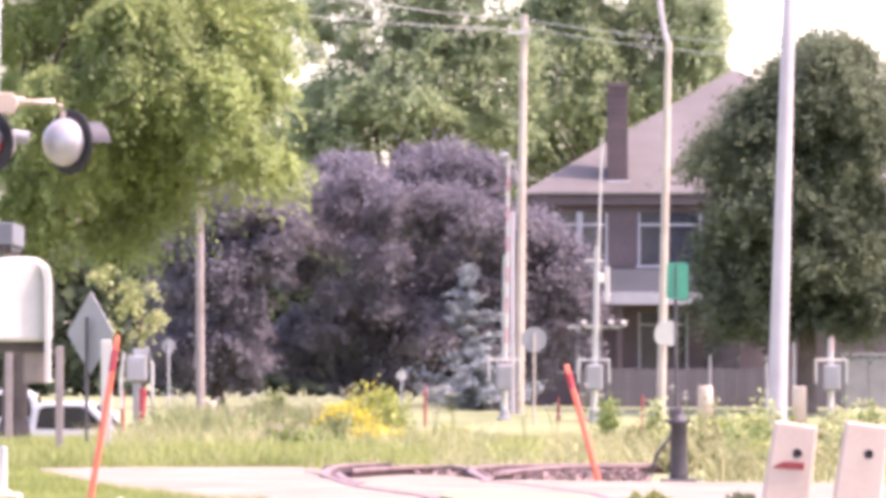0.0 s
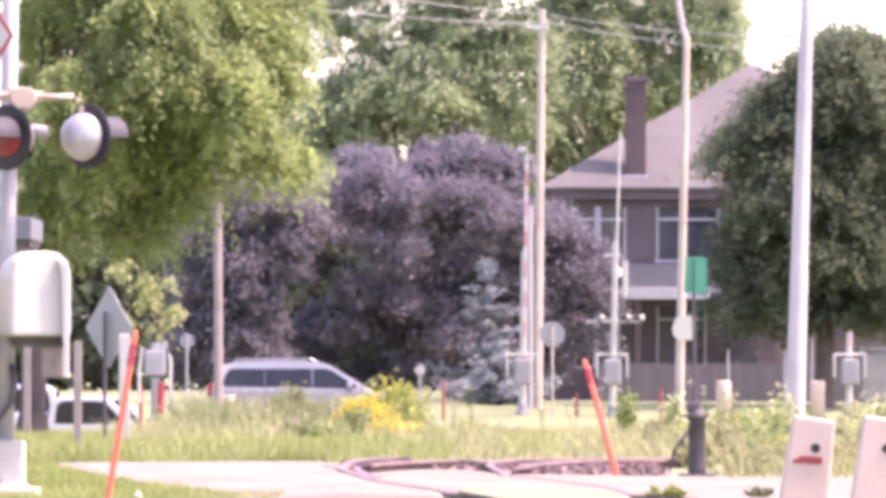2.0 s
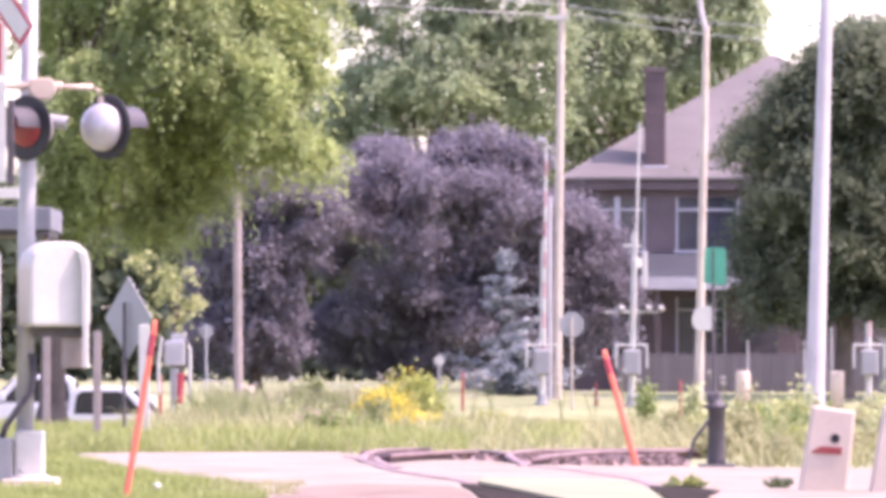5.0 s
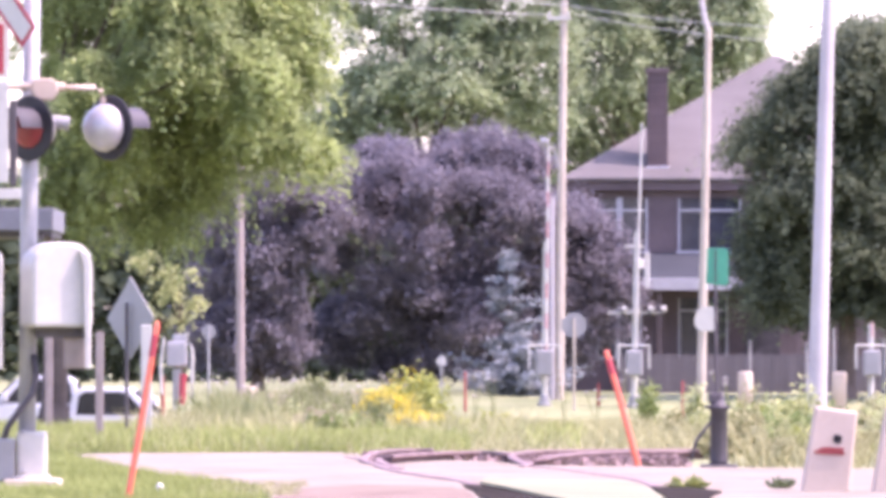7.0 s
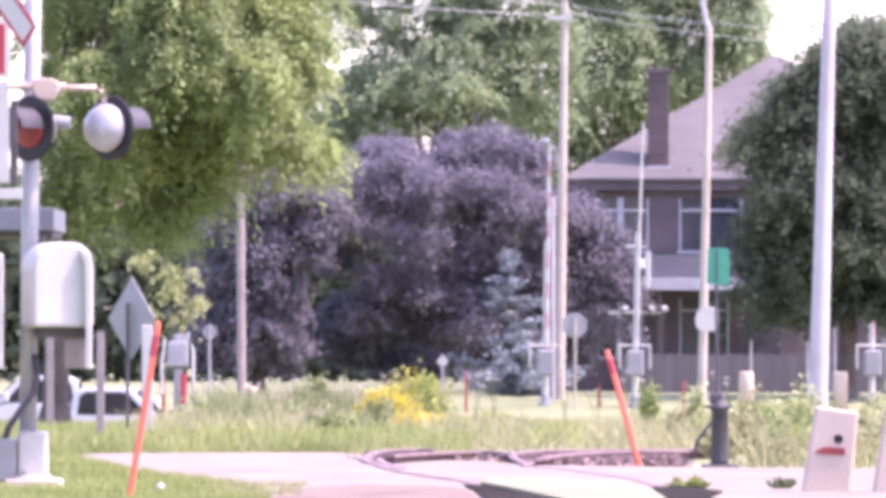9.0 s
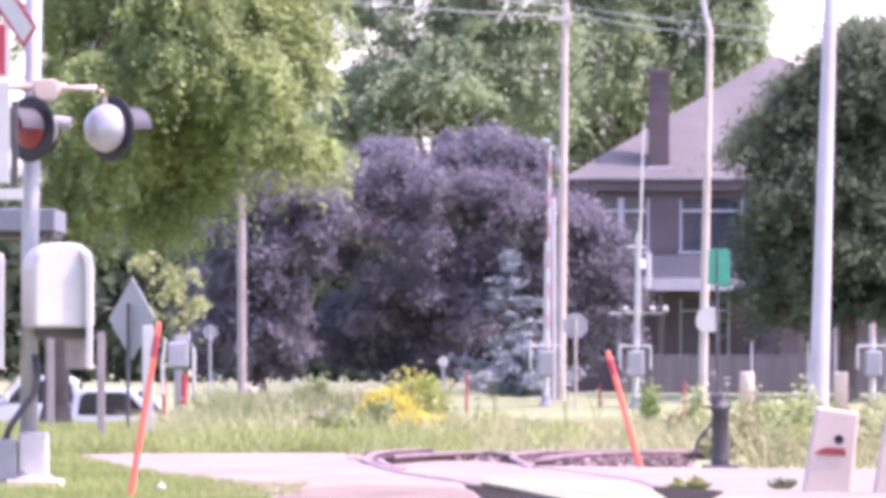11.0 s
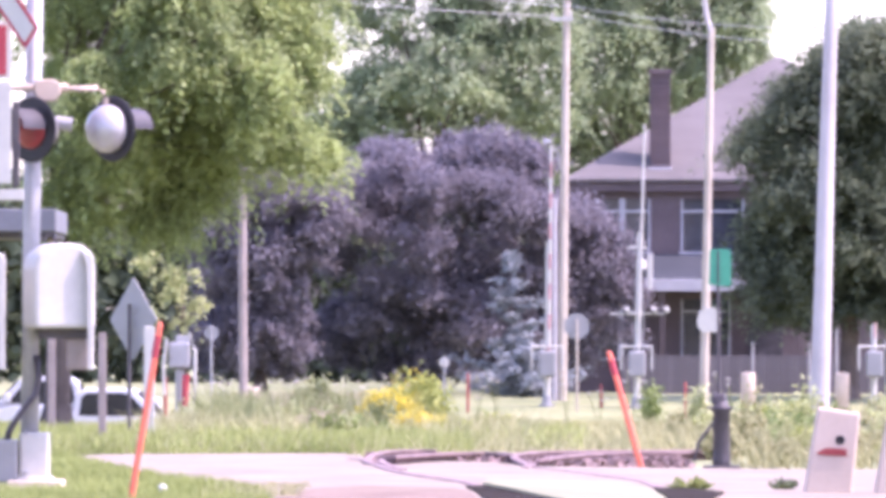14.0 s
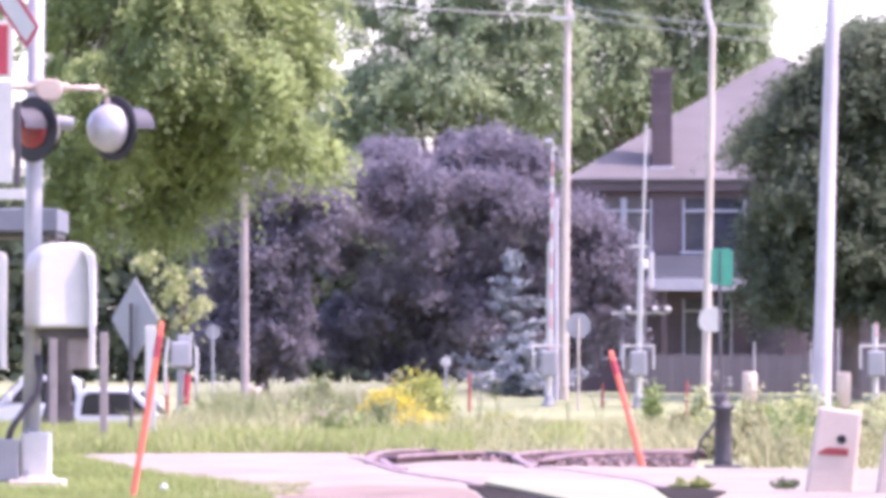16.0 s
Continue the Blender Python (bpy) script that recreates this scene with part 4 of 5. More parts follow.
# ---- crossing gates with raised arms ----
def far_gate(label, x, y, arm_top, arm_r, mast_top, lights, lean=0.0, striped=True):
    g = gz(x, y)
    s = thing("crossing_gate", label, "crossing gate", (x, y, g), "railway crossing gates")
    part("mast", tube([(0, 0, -0.2), (lean * 0.5, 0, mast_top - g)], [0.10, 0.085], 12), M_WHITE, s)
    part("foundation", lathe([(0.22, -0.2), (0.22, 0.06), (0.15, 0.08), (0.12, 0.3), (0.1, 0.32)], 14), M_GREYSIGN, s)
    part("mechanism", box(-0.24, 0.26, -0.42, -0.11, 0.260 - g, 1.008 - g, 0.06), M_GREYSIGN, s, "grey gate mechanism box", smooth=False)
    for dx in (-0.44, 0.44):
        part("support_arm", box(dx - 0.03, dx + 0.03, -0.36, -0.2, 0.471 - g, 1.170 - g, 0.012), M_WHITE, s)
    part("cross_shaft", tube([(-0.46, -0.28, 1.137 - g), (0.46, -0.28, 1.137 - g)], 0.035, 8), M_WHITE, s)
    z0, z1, k = 0.9, arm_top - g, 0
    n = max(int((z1 - z0) / 0.41), 1)
    if not striped:
        part("arm", tube([(0.02, -0.25, z0), (lean + 0.02, -0.25, z1)], [arm_r, arm_r * 0.7], 8), M_WHITE, s, "plain white gate arm")
    for k in range(n if striped else 0):
        a, b = z0 + (z1 - z0) * k / n, z0 + (z1 - z0) * (k + 1) / n
        r = arm_r * (1.0 - 0.35 * k / n)
        part("arm_band", tube([(lean * a / z1 + 0.02, -0.25, a), (lean * b / z1 + 0.02, -0.25, b)], r, 8), M_FADED if k % 2 else M_WHITE, s, "faded red arm band" if k % 2 else "white arm band")
    if lights:
        zl = 2.080 - g
        part("light_bar", tube([(-0.75, -0.16, zl), (0.85, -0.16, zl)], 0.035, 8), M_WHITE, s)
        for dx in (-0.36, 0.42, 0.78):
            disc = part("light_disc", lathe([(0.21, -0.012), (0.22, 0), (0.21, 0.012)], 18, None,
                        pose(dx, -0.2, zl + 0.08, 0, 70, 0)), M_BLACK, s, "black light backing disc")
            part("light_housing", lathe([(0.05, 0), (0.09, 0.03), (0.09, 0.15), (0.06, 0.17)], 14, None, pose(dx, -0.2, zl + 0.08, 0, 70, 0)), M_WHITE, disc)
        part("bell", lathe([(0.04, 0), (0.15, 0.02), (0.15, 0.24), (0.1, 0.28)], 16, None, Matrix.Translation((0.16, -0.05, 3.348 - g))), M_WHITE, s, "white bell housing")
        part("bell_arm", box(-0.25, 0.3, -0.08, -0.02, 3.949 - g, 4.030 - g, 0.01), M_WHITE, s)
        part("side_box", box(0.32, 0.46, -0.1, 0.05, 2.795 - g, 3.802 - g, 0.03), M_WHITE, s)
    return s


far_gate("raised white crossing gate on a grey signal mast", 5.558, 208, 7.540, 0.045, 4.420, True, 0.22, False)
far_gate("raised red and white crossing gate by the utility pole", 2.990, 208, 6.857, 0.055, 4.127, False, 0.10)
far_gate("crossing signal mast with grey mechanism by the fence", 12.383, 208, 1.820, 0.05, 1.771, False)

# red-capped delineators near the street
for xq, d, zt in ((0.705, 205, 0.399), (4.550, 208, 0.065), (6.703, 200, 0.165), (-5.754, 150, 0.478)):
    g = gz(xq, d)
    s = thing("delineator", "short red-orange plastic delineator post", "delineator", (xq, d, g), "red delineator posts")
    part("stake", tube([(0, 0, -0.2), (0, 0, zt - g)], [0.045, 0.035], 8), M_DELIN, s)

# ---- orange stakes ----
def stake(label, x, y, top_x, top_z, r):
    g = gz(x, y)
    s = thing("marker_stake", label, "marker stake", (x, y, g), "orange marker stakes")
    n = Vector((top_x - x, 0, top_z - g))
    part("rod", tube([n * -0.1, n * 0.5 + Vector((0.004, 0, 0)), n * 0.97, n], [r, r, r * 0.9, r * 0.5], 10), M_ORANGE, s)
    part("reflective_band", tube([n * 0.80, n * 0.92], r * 1.12, 10), M_RED, s, "darker red band")
    return s


stake("tall thin orange fibreglass marker stake leaning slightly", -2.139, 49.5, -1.934, 1.233, 0.022)
stake("orange fibreglass marker stake leaning by the rails", 1.735, 63.3, 1.450, 1.030, 0.026)

# ---- switch stand ----
ss = thing("switch_stand", "black railway switch stand with green target", "switch stand", (2.425, 63.0, 0.0))
part("base_plate", box(-0.16, 0.16, -0.14, 0.14, -0.02, 0.035, 0.01), M_IRON, ss)
part("housing", lathe([(0.085, 0.02), (0.078, 0.08), (0.074, 0.50), (0.095, 0.52), (0.095, 0.545), (0.06, 0.56), (0.045, 0.62), (0.04, 0.66)], 20), M_IRON, ss, smooth=True)
part("collar", box(-0.13, 0.10, -0.06, 0.06, 0.525, 0.55, 0.008), M_IRON, ss)
part("lever_hub", box(-0.085, 0.03, -0.05, 0.05, 0.56, 0.66, 0.02), M_IRON, ss)
part("target_mast", tube([(-0.02, 0, 0.6), (-0.03, 0, 1.92)], 0.014, 8), M_IRON, ss)
part("hand_lever", tube([(-0.06, -0.06, 0.42), (-0.13, -0.08, 0.33), (-0.20, -0.08, 0.24), (-0.24, -0.08, 0.06)], [0.014, 0.016, 0.016, 0.012], 8), M_IRON, ss, "bent black hand lever")
tgt = part("target", prism([(-0.10, -0.15), (0.075, -0.17), (0.095, -0.15), (0.095, 0.13), (0.075, 0.155), (-0.09, 0.155)], -0.022, -0.016, 0.003, None,
                           Matrix.Translation((-0.012, 0, 1.76))), M_GREEN, ss, "green metal switch target")
part("target_rib", box(-0.035, -0.02, -0.032, -0.024, 1.62, 1.90, 0.002), M_IRON, tgt)

# ---- concrete posts ----
def concrete_post(label, x, y, plate):
    s = thing("concrete_post", label, "concrete post", (x, y, 0.0), "leaning concrete posts")
    s.matrix_basis = pose(x, y, 0, 0, 7, 0)
    bm = prism([(-0.185, -0.1), (0.165, -0.1), (0.155, 0.612), (-0.155, 0.618)], -0.09, 0.09, 0.022, segments=3)
    part("shaft", bm, M_CREAM, s)
    part("bolt_hole", lathe([(0.034, -0.004), (0.034, 0.003), (0.02, 0.006), (0.01, -0.003)], 20, None, pose(0.03, -0.093, 0.40, 90, 0, 0)), M_BLACK, s, "black bolt hole")
    if plate:
        part("reflector", prism([(-0.10, 0.285), (0.11, 0.283), (0.11, 0.335), (-0.04, 0.335), (-0.105, 0.30)], -0.10, -0.092, 0.002, None, pose(0.0, 0, 0, 0, -4, 0)), M_LENS, s, "dark red reflector plate")
    return s


concrete_post("leaning cream concrete post with red reflector", 2.771, 52.0, True)
concrete_post("leaning cream concrete post with round bolt hole", 3.257, 51.6, False)

# ---- near crossing signal ----
SY = 55.2
sx = -3.157
sig = thing("crossing_signal", "railway crossing signal mast with flashing lights and gate mechanism", "crossing signal", (sx, SY, 0.0))
part("mast", tube([(0, 0, 0), (0.017, 0, 1.989), (0.052, 0, 4.361)], [0.068, 0.066, 0.062], 20), M_GALV, sig, "grey tubular steel mast", True)
part("foundation", box(-0.147, 0.262, -0.42, 0.30, -0.05, 0.05, 0.012), M_CREAM, sig, "pale foundation plate")
part("base_casing", box(-0.069, 0.155, -0.14, 0.12, 0.02, 0.410, 0.02), M_WHITE, sig, "white split base casing")
part("base_flange", box(-0.095, 0.181, -0.17, 0.14, 0.03, 0.075, 0.012), M_WHITE, sig)
part("junction_box", box(-0.397, -0.078, -0.24, 0.02, 0.03, 0.359, 0.015), M_GREYSIGN, sig, "grey ground junction box")
for z in (0.410, 0.113):
    part("bolt", lathe([(0.018, 0), (0.018, 0.02), (0.01, 0.024)], 6, None, pose(-0.017, -0.141, z, 90, 0, 0)), M_GALV, sig)
part("cable", tube([(-0.173, -0.15, 0.328), (-0.129, -0.17, 0.449), (-0.043, -0.17, 0.574), (0.052, -0.13, 0.695), (0.078, -0.1, 0.824), (0.060, -0.08, 0.997)], 0.026, 10), M_IRON, sig, "thick dark hose", True)
# mechanism: rounded hood, turned a little
mech = part("mechanism", prism([(-0.235, 0), (0.235, 0), (0.235, 0.46), (0.215, 0.56), (0.15, 0.625), (0.07, 0.645), (-0.07, 0.645), (-0.15, 0.625), (-0.215, 0.56), (-0.235, 0.46)],
            -0.24, 0.24, 0.03, None, pose(0.233, -0.16, 1.204, 0, 0, 16), 3), M_WHITE, sig, "pale rounded gate mechanism housing")
part("lifting_eye", tube([(0.121, -0.16, 1.859), (0.129, -0.16, 1.907), (0.164, -0.16, 1.924), (0.198, -0.16, 1.907), (0.207, -0.16, 1.859)], 0.012, 8), M_IRON, mech)
za, zb = 0.889, 1.764
for xa, xb in ((0.466, 0.505), (-0.207, -0.164)):
    part("counterweight_arm", prism([(xa, za), (xb, za), (xb, zb - 0.06), (xb - 0.008, zb), (xa - 0.05, zb + 0.03), (xa - 0.03, zb - 0.02), (xa, zb - 0.08)], -0.42, -0.24, 0.008), M_WHITE, sig, "white counterweight side arm")
part("side_housing", prism([(-0.526, 0.954), (-0.190, 0.954), (-0.190, 1.687), (-0.224, 1.764), (-0.310, 1.799), (-0.526, 1.799)], -0.20, 0.1, 0.02), M_WHITE, sig)
part("underframe", box(0.293, 0.457, -0.2, -0.02, 0.889, 1.178, 0.01), M_TAN, sig, "rusty brown underframe")
part("motor_casing", box(0.078, 0.487, -0.25, 0.0, 1.126, 1.221, 0.01), M_IRON, sig)
# light arms
jb = part("arm_box", prism([(0.043, 3.006), (0.078, 2.938), (0.198, 2.938), (0.242, 2.998), (0.242, 3.067), (0.198, 3.101), (0.060, 3.101), (0.043, 3.067)], -0.14, 0.06, 0.012), M_CREAM, sig, "pinkish cast junction box")
part("light_arm", tube([(0.224, -0.04, 3.041), (0.380, -0.04, 3.032), (0.517, -0.04, 3.037), (0.569, -0.04, 3.011), (0.582, -0.04, 2.955), (0.582, -0.04, 2.851)], 0.022, 10), M_CREAM, sig, smooth=True)
part("light_arm", tube([(0.060, -0.04, 3.041), (-0.095, -0.04, 3.041), (-0.397, -0.04, 3.032)], 0.022, 10), M_CREAM, sig, smooth=True)
part("arm_coupling", lathe([(0.028, 0), (0.034, 0.01), (0.034, 0.06), (0.028, 0.07)], 14, None, pose(0.224, -0.04, 3.041, 0, 90, 0)), M_CREAM, sig)
part("arm_coupling", lathe([(0.028, 0), (0.034, 0.01), (0.034, 0.08), (0.028, 0.09)], 14, None, pose(-0.052, -0.04, 3.041, 0, 90, 0)), M_CREAM, sig)


def flasher(x, y, z, aim, label, lens_material):
    """aim: turn of the beam about z, 0 to the camera's right."""
    m = pose(x, y, z, 0, 0, aim) @ pose(0, 0, 0, 0, 90, 0)
    disc = part("backing_disc", lathe([(0.24, -0.006), (0.25, 0.0), (0.25, 0.008), (0.235, 0.012)], 40, None, m), M_BLACK, sig, label)
    part("lens", lathe([(0.15, 0.012), (0.14, 0.03), (0.09, 0.048), (0.02, 0.055)], 28, None, m), lens_material, disc, "round red lens", True)
    part("housing", lathe([(0.175, -0.012), (0.185, -0.04), (0.18, -0.08), (0.15, -0.14), (0.10, -0.18), (0.03, -0.20)], 28, None, m), M_ALU, disc, "silver rounded lamp housing", True)
    hood = bmesh.new()
    ring = [math.radians(a) for a in range(-90, 91, 9)]
    for r, flip in ((0.160, False), (0.152, True)):
        rows = [[hood.verts.new((-r * math.cos(a), r * math.sin(a), h)) for a in ring] for h in (0.012, 0.28)]
        for k in range(len(ring) - 1):
            hood.faces.new((rows[0][k], rows[0][k + 1], rows[1][k + 1], rows[1][k]))
    hood.transform(m)
    part("hood", hood, M_HOOD, disc, "grey visor hood")
    return disc


flasher(0.634, -0.04, 2.726, 46, "black backing disc seen from behind", M_LENS)
flasher(0.025, -0.12, 2.718, 232, "black backing disc with red lens", M_LENS)
part("lamp_pivot", tube([(0.198, -0.06, 2.774), (0.328, -0.06, 2.756)], 0.055, 14), M_GREYSIGN, sig)

# crossbuck and plates on their own post
cb = thing("crossbuck_sign", "white crossbuck with red border on a post", "crossbuck sign", (-3.508, 54.7, 0.0))
cx, cz = 0.13, 3.82
part("post", tube([(0, 0.04, -0.2), (0, 0.04, cz + 0.7)], 0.05, 14), M_GALV, cb)
for k, ang in enumerate((-45, 45)):
    for dy, w, h, m_, nm in ((0.0, 0.62, 0.11, M_RED, "blade_border"), (-0.004, 0.585, 0.076, M_WHITE, "blade")):
        b = box(-w, w, -0.02 - 0.012 * k + dy - 0.004, -0.02 - 0.012 * k + dy, -h, h)
        b.transform(Matrix.Translation((cx, -0.06, cz)) @ Matrix.Rotation(radians(-46), 4, "Z") @ Matrix.Rotation(radians(-ang), 4, "Y"))
        part(nm, b, m_, cb)
part("track_plate", box(-0.16, -3.261 - -3.508, -0.06, -0.05, 3.091, 3.519, 0.006), M_WHITE, cb, "white plate with red field")
part("red_field", box(-0.13, -3.299 - -3.508, -0.068, -0.063, 3.117, 3.493, 0.003), M_RED, cb)
part("notice_plate", box(-0.17, -3.265 - -3.508, -0.06, -0.05, 2.296, 3.066, 0.006), M_WHITE, cb, "blank white lower plate")
part("plate_channel", box(-3.256 - -3.508, -3.205 - -3.508, -0.03, 0.03, 2.271, 2.920, 0.006), M_IRON, cb)
part("clamp", box(-0.06, -3.171 - -3.508, -0.03, 0.02, 2.172, 2.254, 0.006), M_WHITE, cb)

# ---- left background: canopy, posts, small gate, cabinet ----
can = thing("canopy", "flat grey-blue canopy on brown posts", "canopy", (0, 0, 0))
part("beam", box(-7.844, -5.273, 98.5, 101.5, 2.649, 2.962, 0.02), M_CANOPY, can, "grey-blue fascia")
part("soffit", box(-7.812, -5.305, 98.7, 101.3, 2.571, 2.645, 0.01), M_IRON, can)
for xq in (-7.688, -5.383):
    part("post", box(xq - 0.05, xq + 0.05, 99.4, 99.5, -0.4, 2.579, 0.008), M_TAN, can)
tp = thing("timber_post", "square weathered tan timber post", "post", (-3.957, 84, gz(-3.957, 84)))
part("shaft", box(-0.045, 0.045, -0.045, 0.045, -0.2, 1.237 - gz(-3.957, 84), 0.008), M_TAN, tp)
wp = thing("white_post", "white marker post behind the orange stake", "post", (-3.494, 86, gz(-3.494, 86)))
part("shaft", box(-0.065, 0.065, -0.03, 0.03, -0.2, 1.322 - gz(-3.494, 86), 0.012), M_WHITE, wp)

gx_, gy_ = -4.915, 135.0
gg = gz(gx_, gy_)
sgate = thing("crossing_gate", "small grey gate mechanism with red and white arms", "crossing gate", (gx_, gy_, gg), "railway crossing gates")
part("pedestal", tube([(0, 0, -0.2), (0, 0, 0.671 - gg)], 0.08, 12), M_GALV, sgate)
part("mechanism", box(-5.105 - gx_, -4.725 - gx_, -0.2, 0.2, 0.703 - gg, 1.188 - gg, 0.04), M_ALU, sgate, "grey mechanism box")
part("cap", box(-4.978 - gx_, -4.725 - gx_, -0.1, 0.1, 1.177 - gg, 1.314 - gg, 0.02), M_GALV, sgate)
part("side_arm", tube([(-4.725 - gx_, -0.25, 1.356 - gg), (-4.620 - gx_, -0.25, 1.019 - gg), (-4.620 - gx_, -0.25, 0.028 - gg)], 0.035, 8), M_WHITE, sgate, "white counterweight arm")
part("side_arm", tube([(-5.147 - gx_, -0.25, 1.251 - gg), (-5.210 - gx_, -0.25, 0.724 - gg), (-5.189 - gx_, -0.25, 0.196 - gg)], 0.03, 8), M_WHITE, sgate)
part("red_arm", tube([(-4.788 - gx_, -0.28, 0.576 - gg), (-4.809 - gx_, -0.28, 0.006 - gg)], [0.07, 0.06], 8), M_RED, sgate, "dull red arm butt")

cab_x = 14.326
cab = thing("utility_cabinet", "large plain grey-green utility cabinet", "utility cabinet", (cab_x, 222, -0.4))
part("body", box(-0.75, 0.75, -0.5, 0.5, 0, 1.265 + 0.4, 0.03), M_GREYSIGN, cab)
part("lid", box(-0.80, 0.80, -0.55, 0.55, 1.265 + 0.404, 1.352 + 0.404, 0.01), M_GREYSIGN, cab)
part("door", box(-0.68, -0.02, -0.525, -0.503, 0.12, 1.265 + 0.32, 0.008), M_GREYSIGN, cab)
part("door", box(0.02, 0.68, -0.525, -0.503, 0.12, 1.265 + 0.32, 0.008), M_GREYSIGN, cab)


# ---- vehicles ----
def wheel(parent, x, y, r, w):
    wh = new("wheel")
    wh.parent = parent
    wh.matrix_basis = pose(x, y, r)
    side = -1 if y < 0 else 1
    q = pose(0, 0, 0, 90, 0, 0)
    part("tyre", lathe([(r * 0.62, -w / 2), (r * 0.93, -w / 2), (r, -w * 0.32), (r, w * 0.32), (r * 0.93, w / 2), (r * 0.62, w / 2), (r * 0.62, -w / 2)], 28, None, q, False), M_TYRE, wh, smooth=False)
    rim = lathe([(r * 0.63, -w * 0.42), (r * 0.63, w * 0.42)], 24, None, q)
    for k in range(5):
        b = box(-0.035, 0.035, -0.02, 0.02, 0.04, r * 0.62, 0.006)
        b.transform(pose(0, side * w * 0.40, 0) @ Matrix.Rotation(2 * math.pi * k / 5, 4, "Y"))
        merged(b, rim)
    part("rim", rim, M_HUB, wh, "dull silver five-spoke rim")
    return wh


def shell(sections, material_name, parent, material, label="", bevel=0.0):
    """A body lofted through rings of the same number of corners."""
    bm = bmesh.new()
    rings = [[bm.verts.new(v) for v in s] for s in sections]
    n = len(rings[0])
    for r, s in zip(rings, rings[1:]):
        for k in range(n):
            bm.faces.new((r[k], r[(k + 1) % n], s[(k + 1) % n], s[k]))
    bm.faces.new(rings[0][::-1])
    bm.faces.new(rings[-1])
    if bevel:
        bmesh.ops.bevel(bm, geom=bm.edges, offset=bevel, segments=2, affect="EDGES", profile=0.5)
    return part(material_name, bm, material, parent, label, False)


def minivan():
    v = thing("minivan", "silver minivan driving along the cross street", "car", (-40, 194, -0.74))
    v.scale = (1.08, 1.08, 1.08)
    W = 0.97
    lower = [(-2.36, 0.38), (-2.42, 0.55), (-2.40, 0.95), (-2.30, 1.08), (1.35, 1.04), (1.98, 0.90), (2.16, 0.74), (2.23, 0.52), (2.18, 0.27),
             (1.95, 0.25), (1.88, 0.45), (1.70, 0.64), (1.48, 0.70), (1.26, 0.64), (1.08, 0.45), (1.02, 0.25),
             (-1.12, 0.25), (-1.18, 0.45), (-1.36, 0.64), (-1.58, 0.70), (-1.80, 0.64), (-1.98, 0.45), (-2.04, 0.27)]
    part("body", prism(lower, -W, W, 0.045), M_SILVER, v, "silver painted lower body")
    s = lambda x, z, w: [(x, -w, z), (x, w, z)]
    bm = bmesh.new()
    prof = [(-2.34, 1.05, 0.94), (-2.20, 1.45, 0.86), (-2.05, 1.66, 0.74), (-1.6, 1.745, 0.70), (-0.4, 1.76, 0.70), (0.35, 1.71, 0.70), (0.62, 1.63, 0.72), (1.62, 1.02, 0.90), (1.60, 0.98, 0.92), (-2.30, 0.98, 0.94)]
    a = [bm.verts.new((x, -w, z)) for x, z, w in prof]
    b = [bm.verts.new((x, w, z)) for x, z, w in prof]
    bm.faces.new(a)
    bm.faces.new(b[::-1])
    for k in range(len(prof)):
        bm.faces.new((a[k], b[k], b[(k + 1) % len(prof)], a[(k + 1) % len(prof)]))
    bmesh.ops.triangulate(bm, faces=[f for f in bm.faces if len(f.verts) > 4])
    part("cabin", bm, M_SILVER, v, "silver roof and pillars")

    def side_z(z):
        return 0.915 - (z - 1.05) / 0.6 * 0.19 + 0.022

    for side in (-1, 1):
        for nm, pts in (("rear_window", [(-2.06, 1.20), (-2.0, 1.13), (-1.02, 1.11), (-1.02, 1.56), (-1.82, 1.56), (-1.95, 1.50)]),
                        ("middle_window", [(-1.0, 1.11), (0.14, 1.10), (0.14, 1.56), (-1.0, 1.56)]),
                        ("front_window", [(0.18, 1.10), (1.26, 1.08), (1.22, 1.14), (0.70, 1.48), (0.52, 1.56), (0.18, 1.56)])):
            g = bmesh.new()
            vs = [g.verts.new((x, side * side_z(z), z)) for x, z in pts]
            ws = [g.verts.new((x, side * (side_z(z) - 0.03), z)) for x, z in pts]
            g.faces.new(vs)
            g.faces.new(ws[::-1])
            for k in range(len(pts)):
                g.faces.new((vs[k], ws[k], ws[(k + 1) % len(pts)], vs[(k + 1) % len(pts)]))
            part(nm, g, M_CARGLASS, v)
        for x in (-0.98, 0.14, 1.10):
            part("door_seam", box(x - 0.008, x + 0.008, side * W - 0.004, side * W + 0.004, 0.34, 1.02), M_BLACK, v)
        part("sill_trim", box(-1.0, 0.95, side * W - 0.012, side * W + 0.012, 0.27, 0.36, 0.008), M_IRON, v)
        for x in (-0.82, 0.30):
            part("door_handle", box(x, x + 0.18, side * W - 0.01, side * W + 0.03, 0.90, 0.935, 0.008), M_SILVER, v)
        part("mirror", box(1.0, 1.14, side * 1.0 - 0.09, side * 1.0 + 0.09, 1.07, 1.22, 0.04), M_SILVER, v)
        part("tail_lamp", box(-2.43, -2.28, side * 0.90 - 0.07, side * 0.90 + 0.07, 0.84, 1.18, 0.03), M_LENS, v, "red tail lamp")
        part("headlamp", box(1.86, 2.19, side * 0.80 - 0.14, side * 0.80 + 0.14, 0.68, 0.82, 0.04), M_WHITE, v, "clear headlamp")
        part("roof_rail", tube([(-1.8, side * 0.62, 1.745), (-1.7, side * 0.62, 1.80), (0.1, side * 0.62, 1.80), (0.25, side * 0.62, 1.735)], 0.018, 6), M_SILVER, v)
    part("windscreen", prism([(0.66, 1.60), (1.55, 1.06), (1.575, 1.075), (0.685, 1.62)], -0.68, 0.68), M_CARGLASS, v)
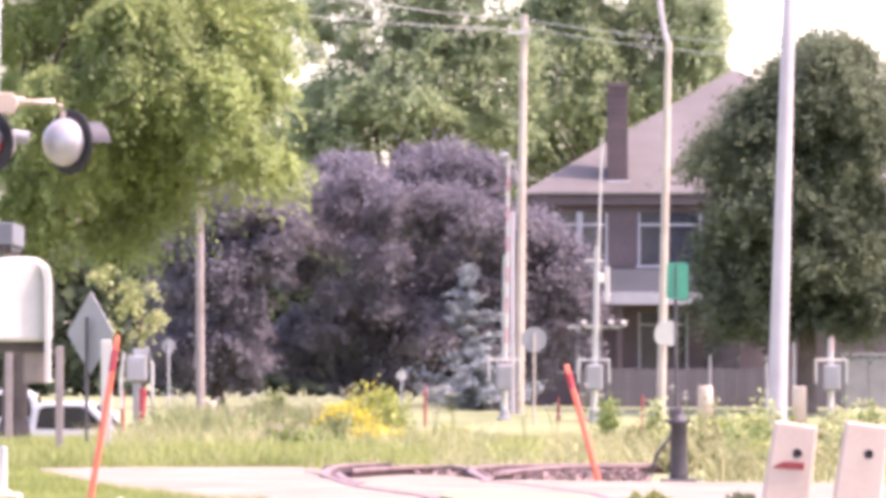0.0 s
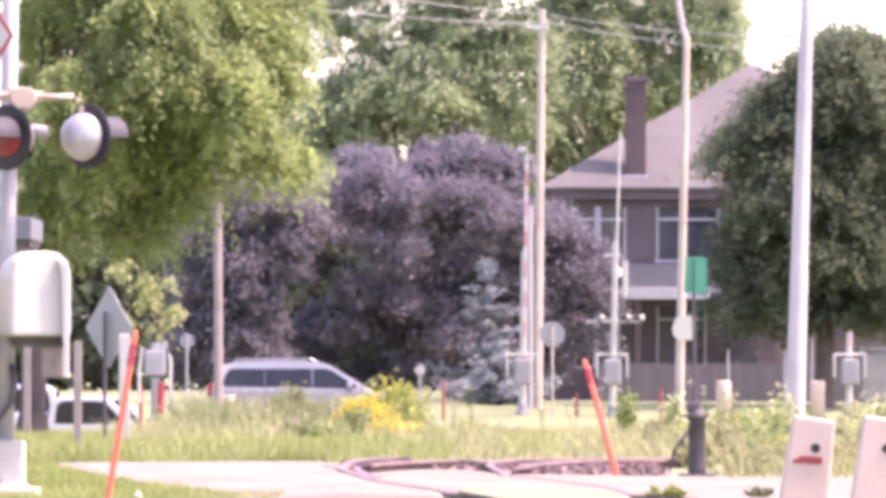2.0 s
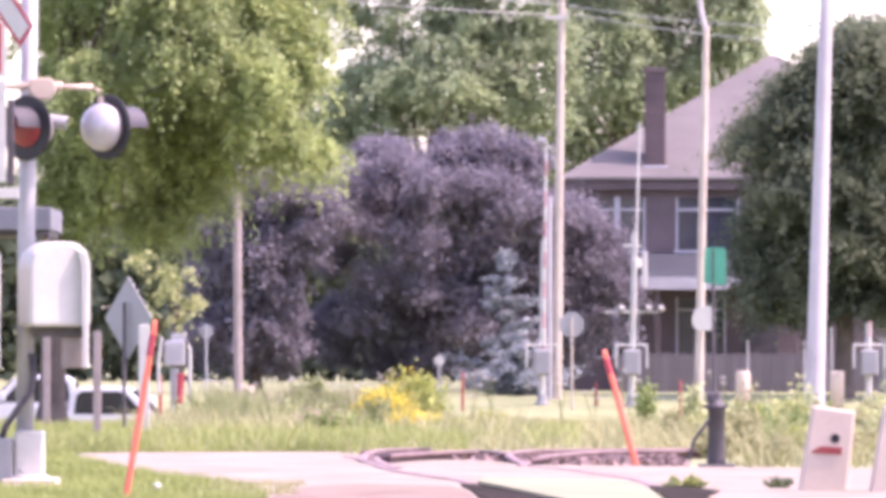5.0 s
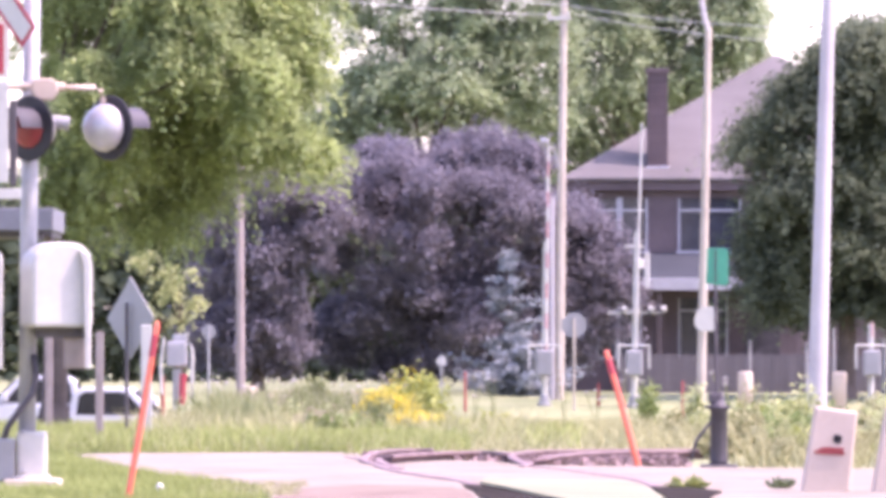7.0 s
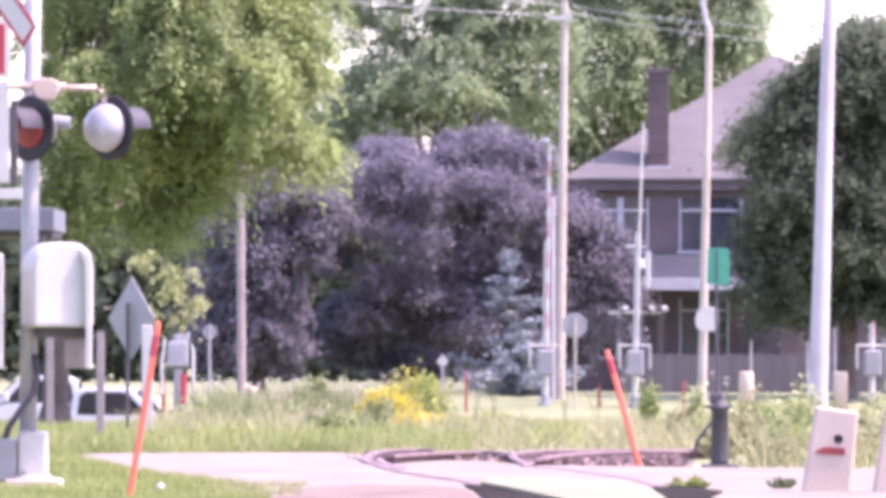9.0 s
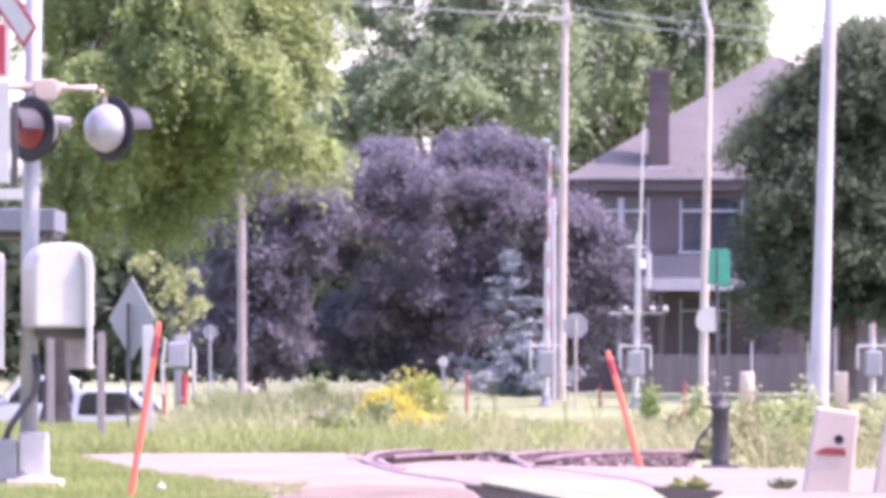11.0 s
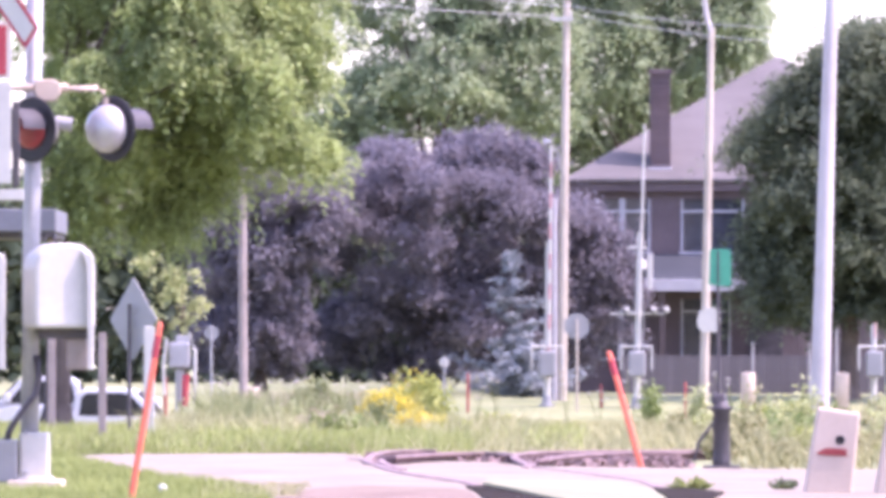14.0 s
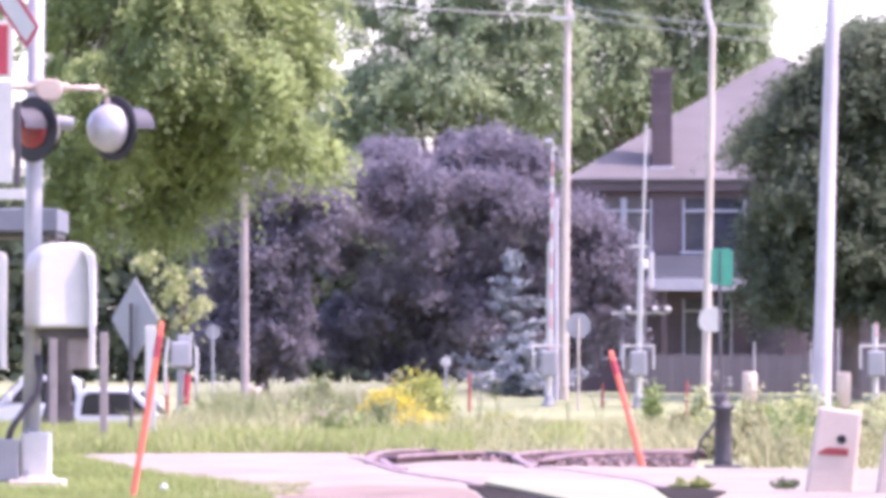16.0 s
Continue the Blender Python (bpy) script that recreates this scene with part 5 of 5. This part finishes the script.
    part("rear_screen", prism([(-2.315, 1.16), (-2.20, 1.50), (-2.225, 1.51), (-2.345, 1.165)], -0.72, 0.72), M_CARGLASS, v)
    part("rear_bumper", box(-2.50, -2.30, -0.93, 0.93, 0.36, 0.62, 0.05), M_SILVER, v)
    part("number_plate", box(-2.452, -2.43, -0.26, 0.26, 0.72, 0.86, 0.004), M_WHITE, v, "blank white plate")
    wheels = [wheel(v, x, y, 0.345, 0.22) for x in (-1.58, 1.48) for y in (-0.86, 0.86)]
    return v, wheels


van, van_wheels = minivan()


def pickup():
    x, y = -8.260, 178.0
    v = thing("pickup_truck", "parked white pickup truck half hidden by grass", "car", (x, y, gz(x, y)), turn=-3)
    W = 0.98
    base = 0.0
    lower = [(-2.7, 0.45), (-2.74, 1.28), (-2.3, 1.36), (-0.86, 1.42), (-0.74, 1.12), (0.95, 1.12), (2.35, 1.04), (2.62, 0.92), (2.66, 0.50), (2.2, 0.38), (2.05, 0.72), (1.70, 0.86), (1.35, 0.72), (1.2, 0.38),
             (-1.2, 0.38), (-1.35, 0.72), (-1.70, 0.86), (-2.05, 0.72), (-2.2, 0.38)]
    part("body", prism(lower, -W, W, 0.05), M_CARWHITE, v)
    cab_ = [(-0.80, 1.08), (-0.72, 1.62), (-0.60, 1.78), (-0.45, 1.83), (0.55, 1.83), (0.75, 1.77), (1.40, 1.10)]
    part("cab", prism(cab_, -0.86, 0.86, 0.06), M_CARWHITE, v)
    for side in (-1, 1):
        part("side_window", prism([(-0.62, 1.16), (1.12, 1.16), (0.66, 1.66), (0.45, 1.72), (-0.40, 1.72), (-0.55, 1.62)], side * 0.868 - 0.008, side * 0.868 + 0.008, 0.004), M_CARGLASS, v, "dark side window")
        part("mirror", box(1.0, 1.16, side * 1.02 - 0.12, side * 1.02 + 0.12, 1.18, 1.42, 0.04), M_CARWHITE, v)
        part("tail_lamp", box(-2.74, -2.6, side * 0.9 - 0.07, side * 0.9 + 0.07, 0.78, 1.04, 0.02), M_RED, v)
        part("headlamp", box(2.50, 2.66, side * 0.76 - 0.16, side * 0.76 + 0.16, 0.74, 0.9, 0.03), M_WHITE, v)
    part("windscreen", prism([(0.80, 1.72), (1.38, 1.14), (1.41, 1.16), (0.83, 1.745)], -0.76, 0.76), M_CARGLASS, v)
    part("rear_screen", prism([(-0.81, 1.2), (-0.735, 1.66), (-0.76, 1.665), (-0.835, 1.2)], -0.7, 0.7), M_CARGLASS, v)
    for wx in (-1.70, 1.70):
        for wy in (-0.86, 0.86):
            wheel(v, wx, wy, 0.38, 0.26)
    return v


first_pickup = pickup()
second = copy_thing(first_pickup, pose(-9.85, 182.2, gz(-9.85, 182.2), 0, 0, 181))
second["label"] = "parked white pickup truck behind another one"


# ---- things that move ----
def van_x(t):
    return 2.78 + 8.25 * (t - 2.7)


def motions():
    rows = []
    for k in range(0, 65):
        t = k * 0.25
        x = van_x(t)
        rows.append((t, pose(x, road_y(x) - 0.6, road_z(x) + 0.02, 0, 0, math.degrees(road_yaw(x)))))
    walk(van, rows)
    spin = 8.25 / (0.345 * 1.08) * 57.29578
    step = 0.05
    for w in van_wheels:
        at = w.matrix_basis.translation.copy()
        walk(w, [(k * step, pose(*at, 0, (spin * k * step) % 360, 0)) for k in range(int(16 / step) + 1)])


motions()
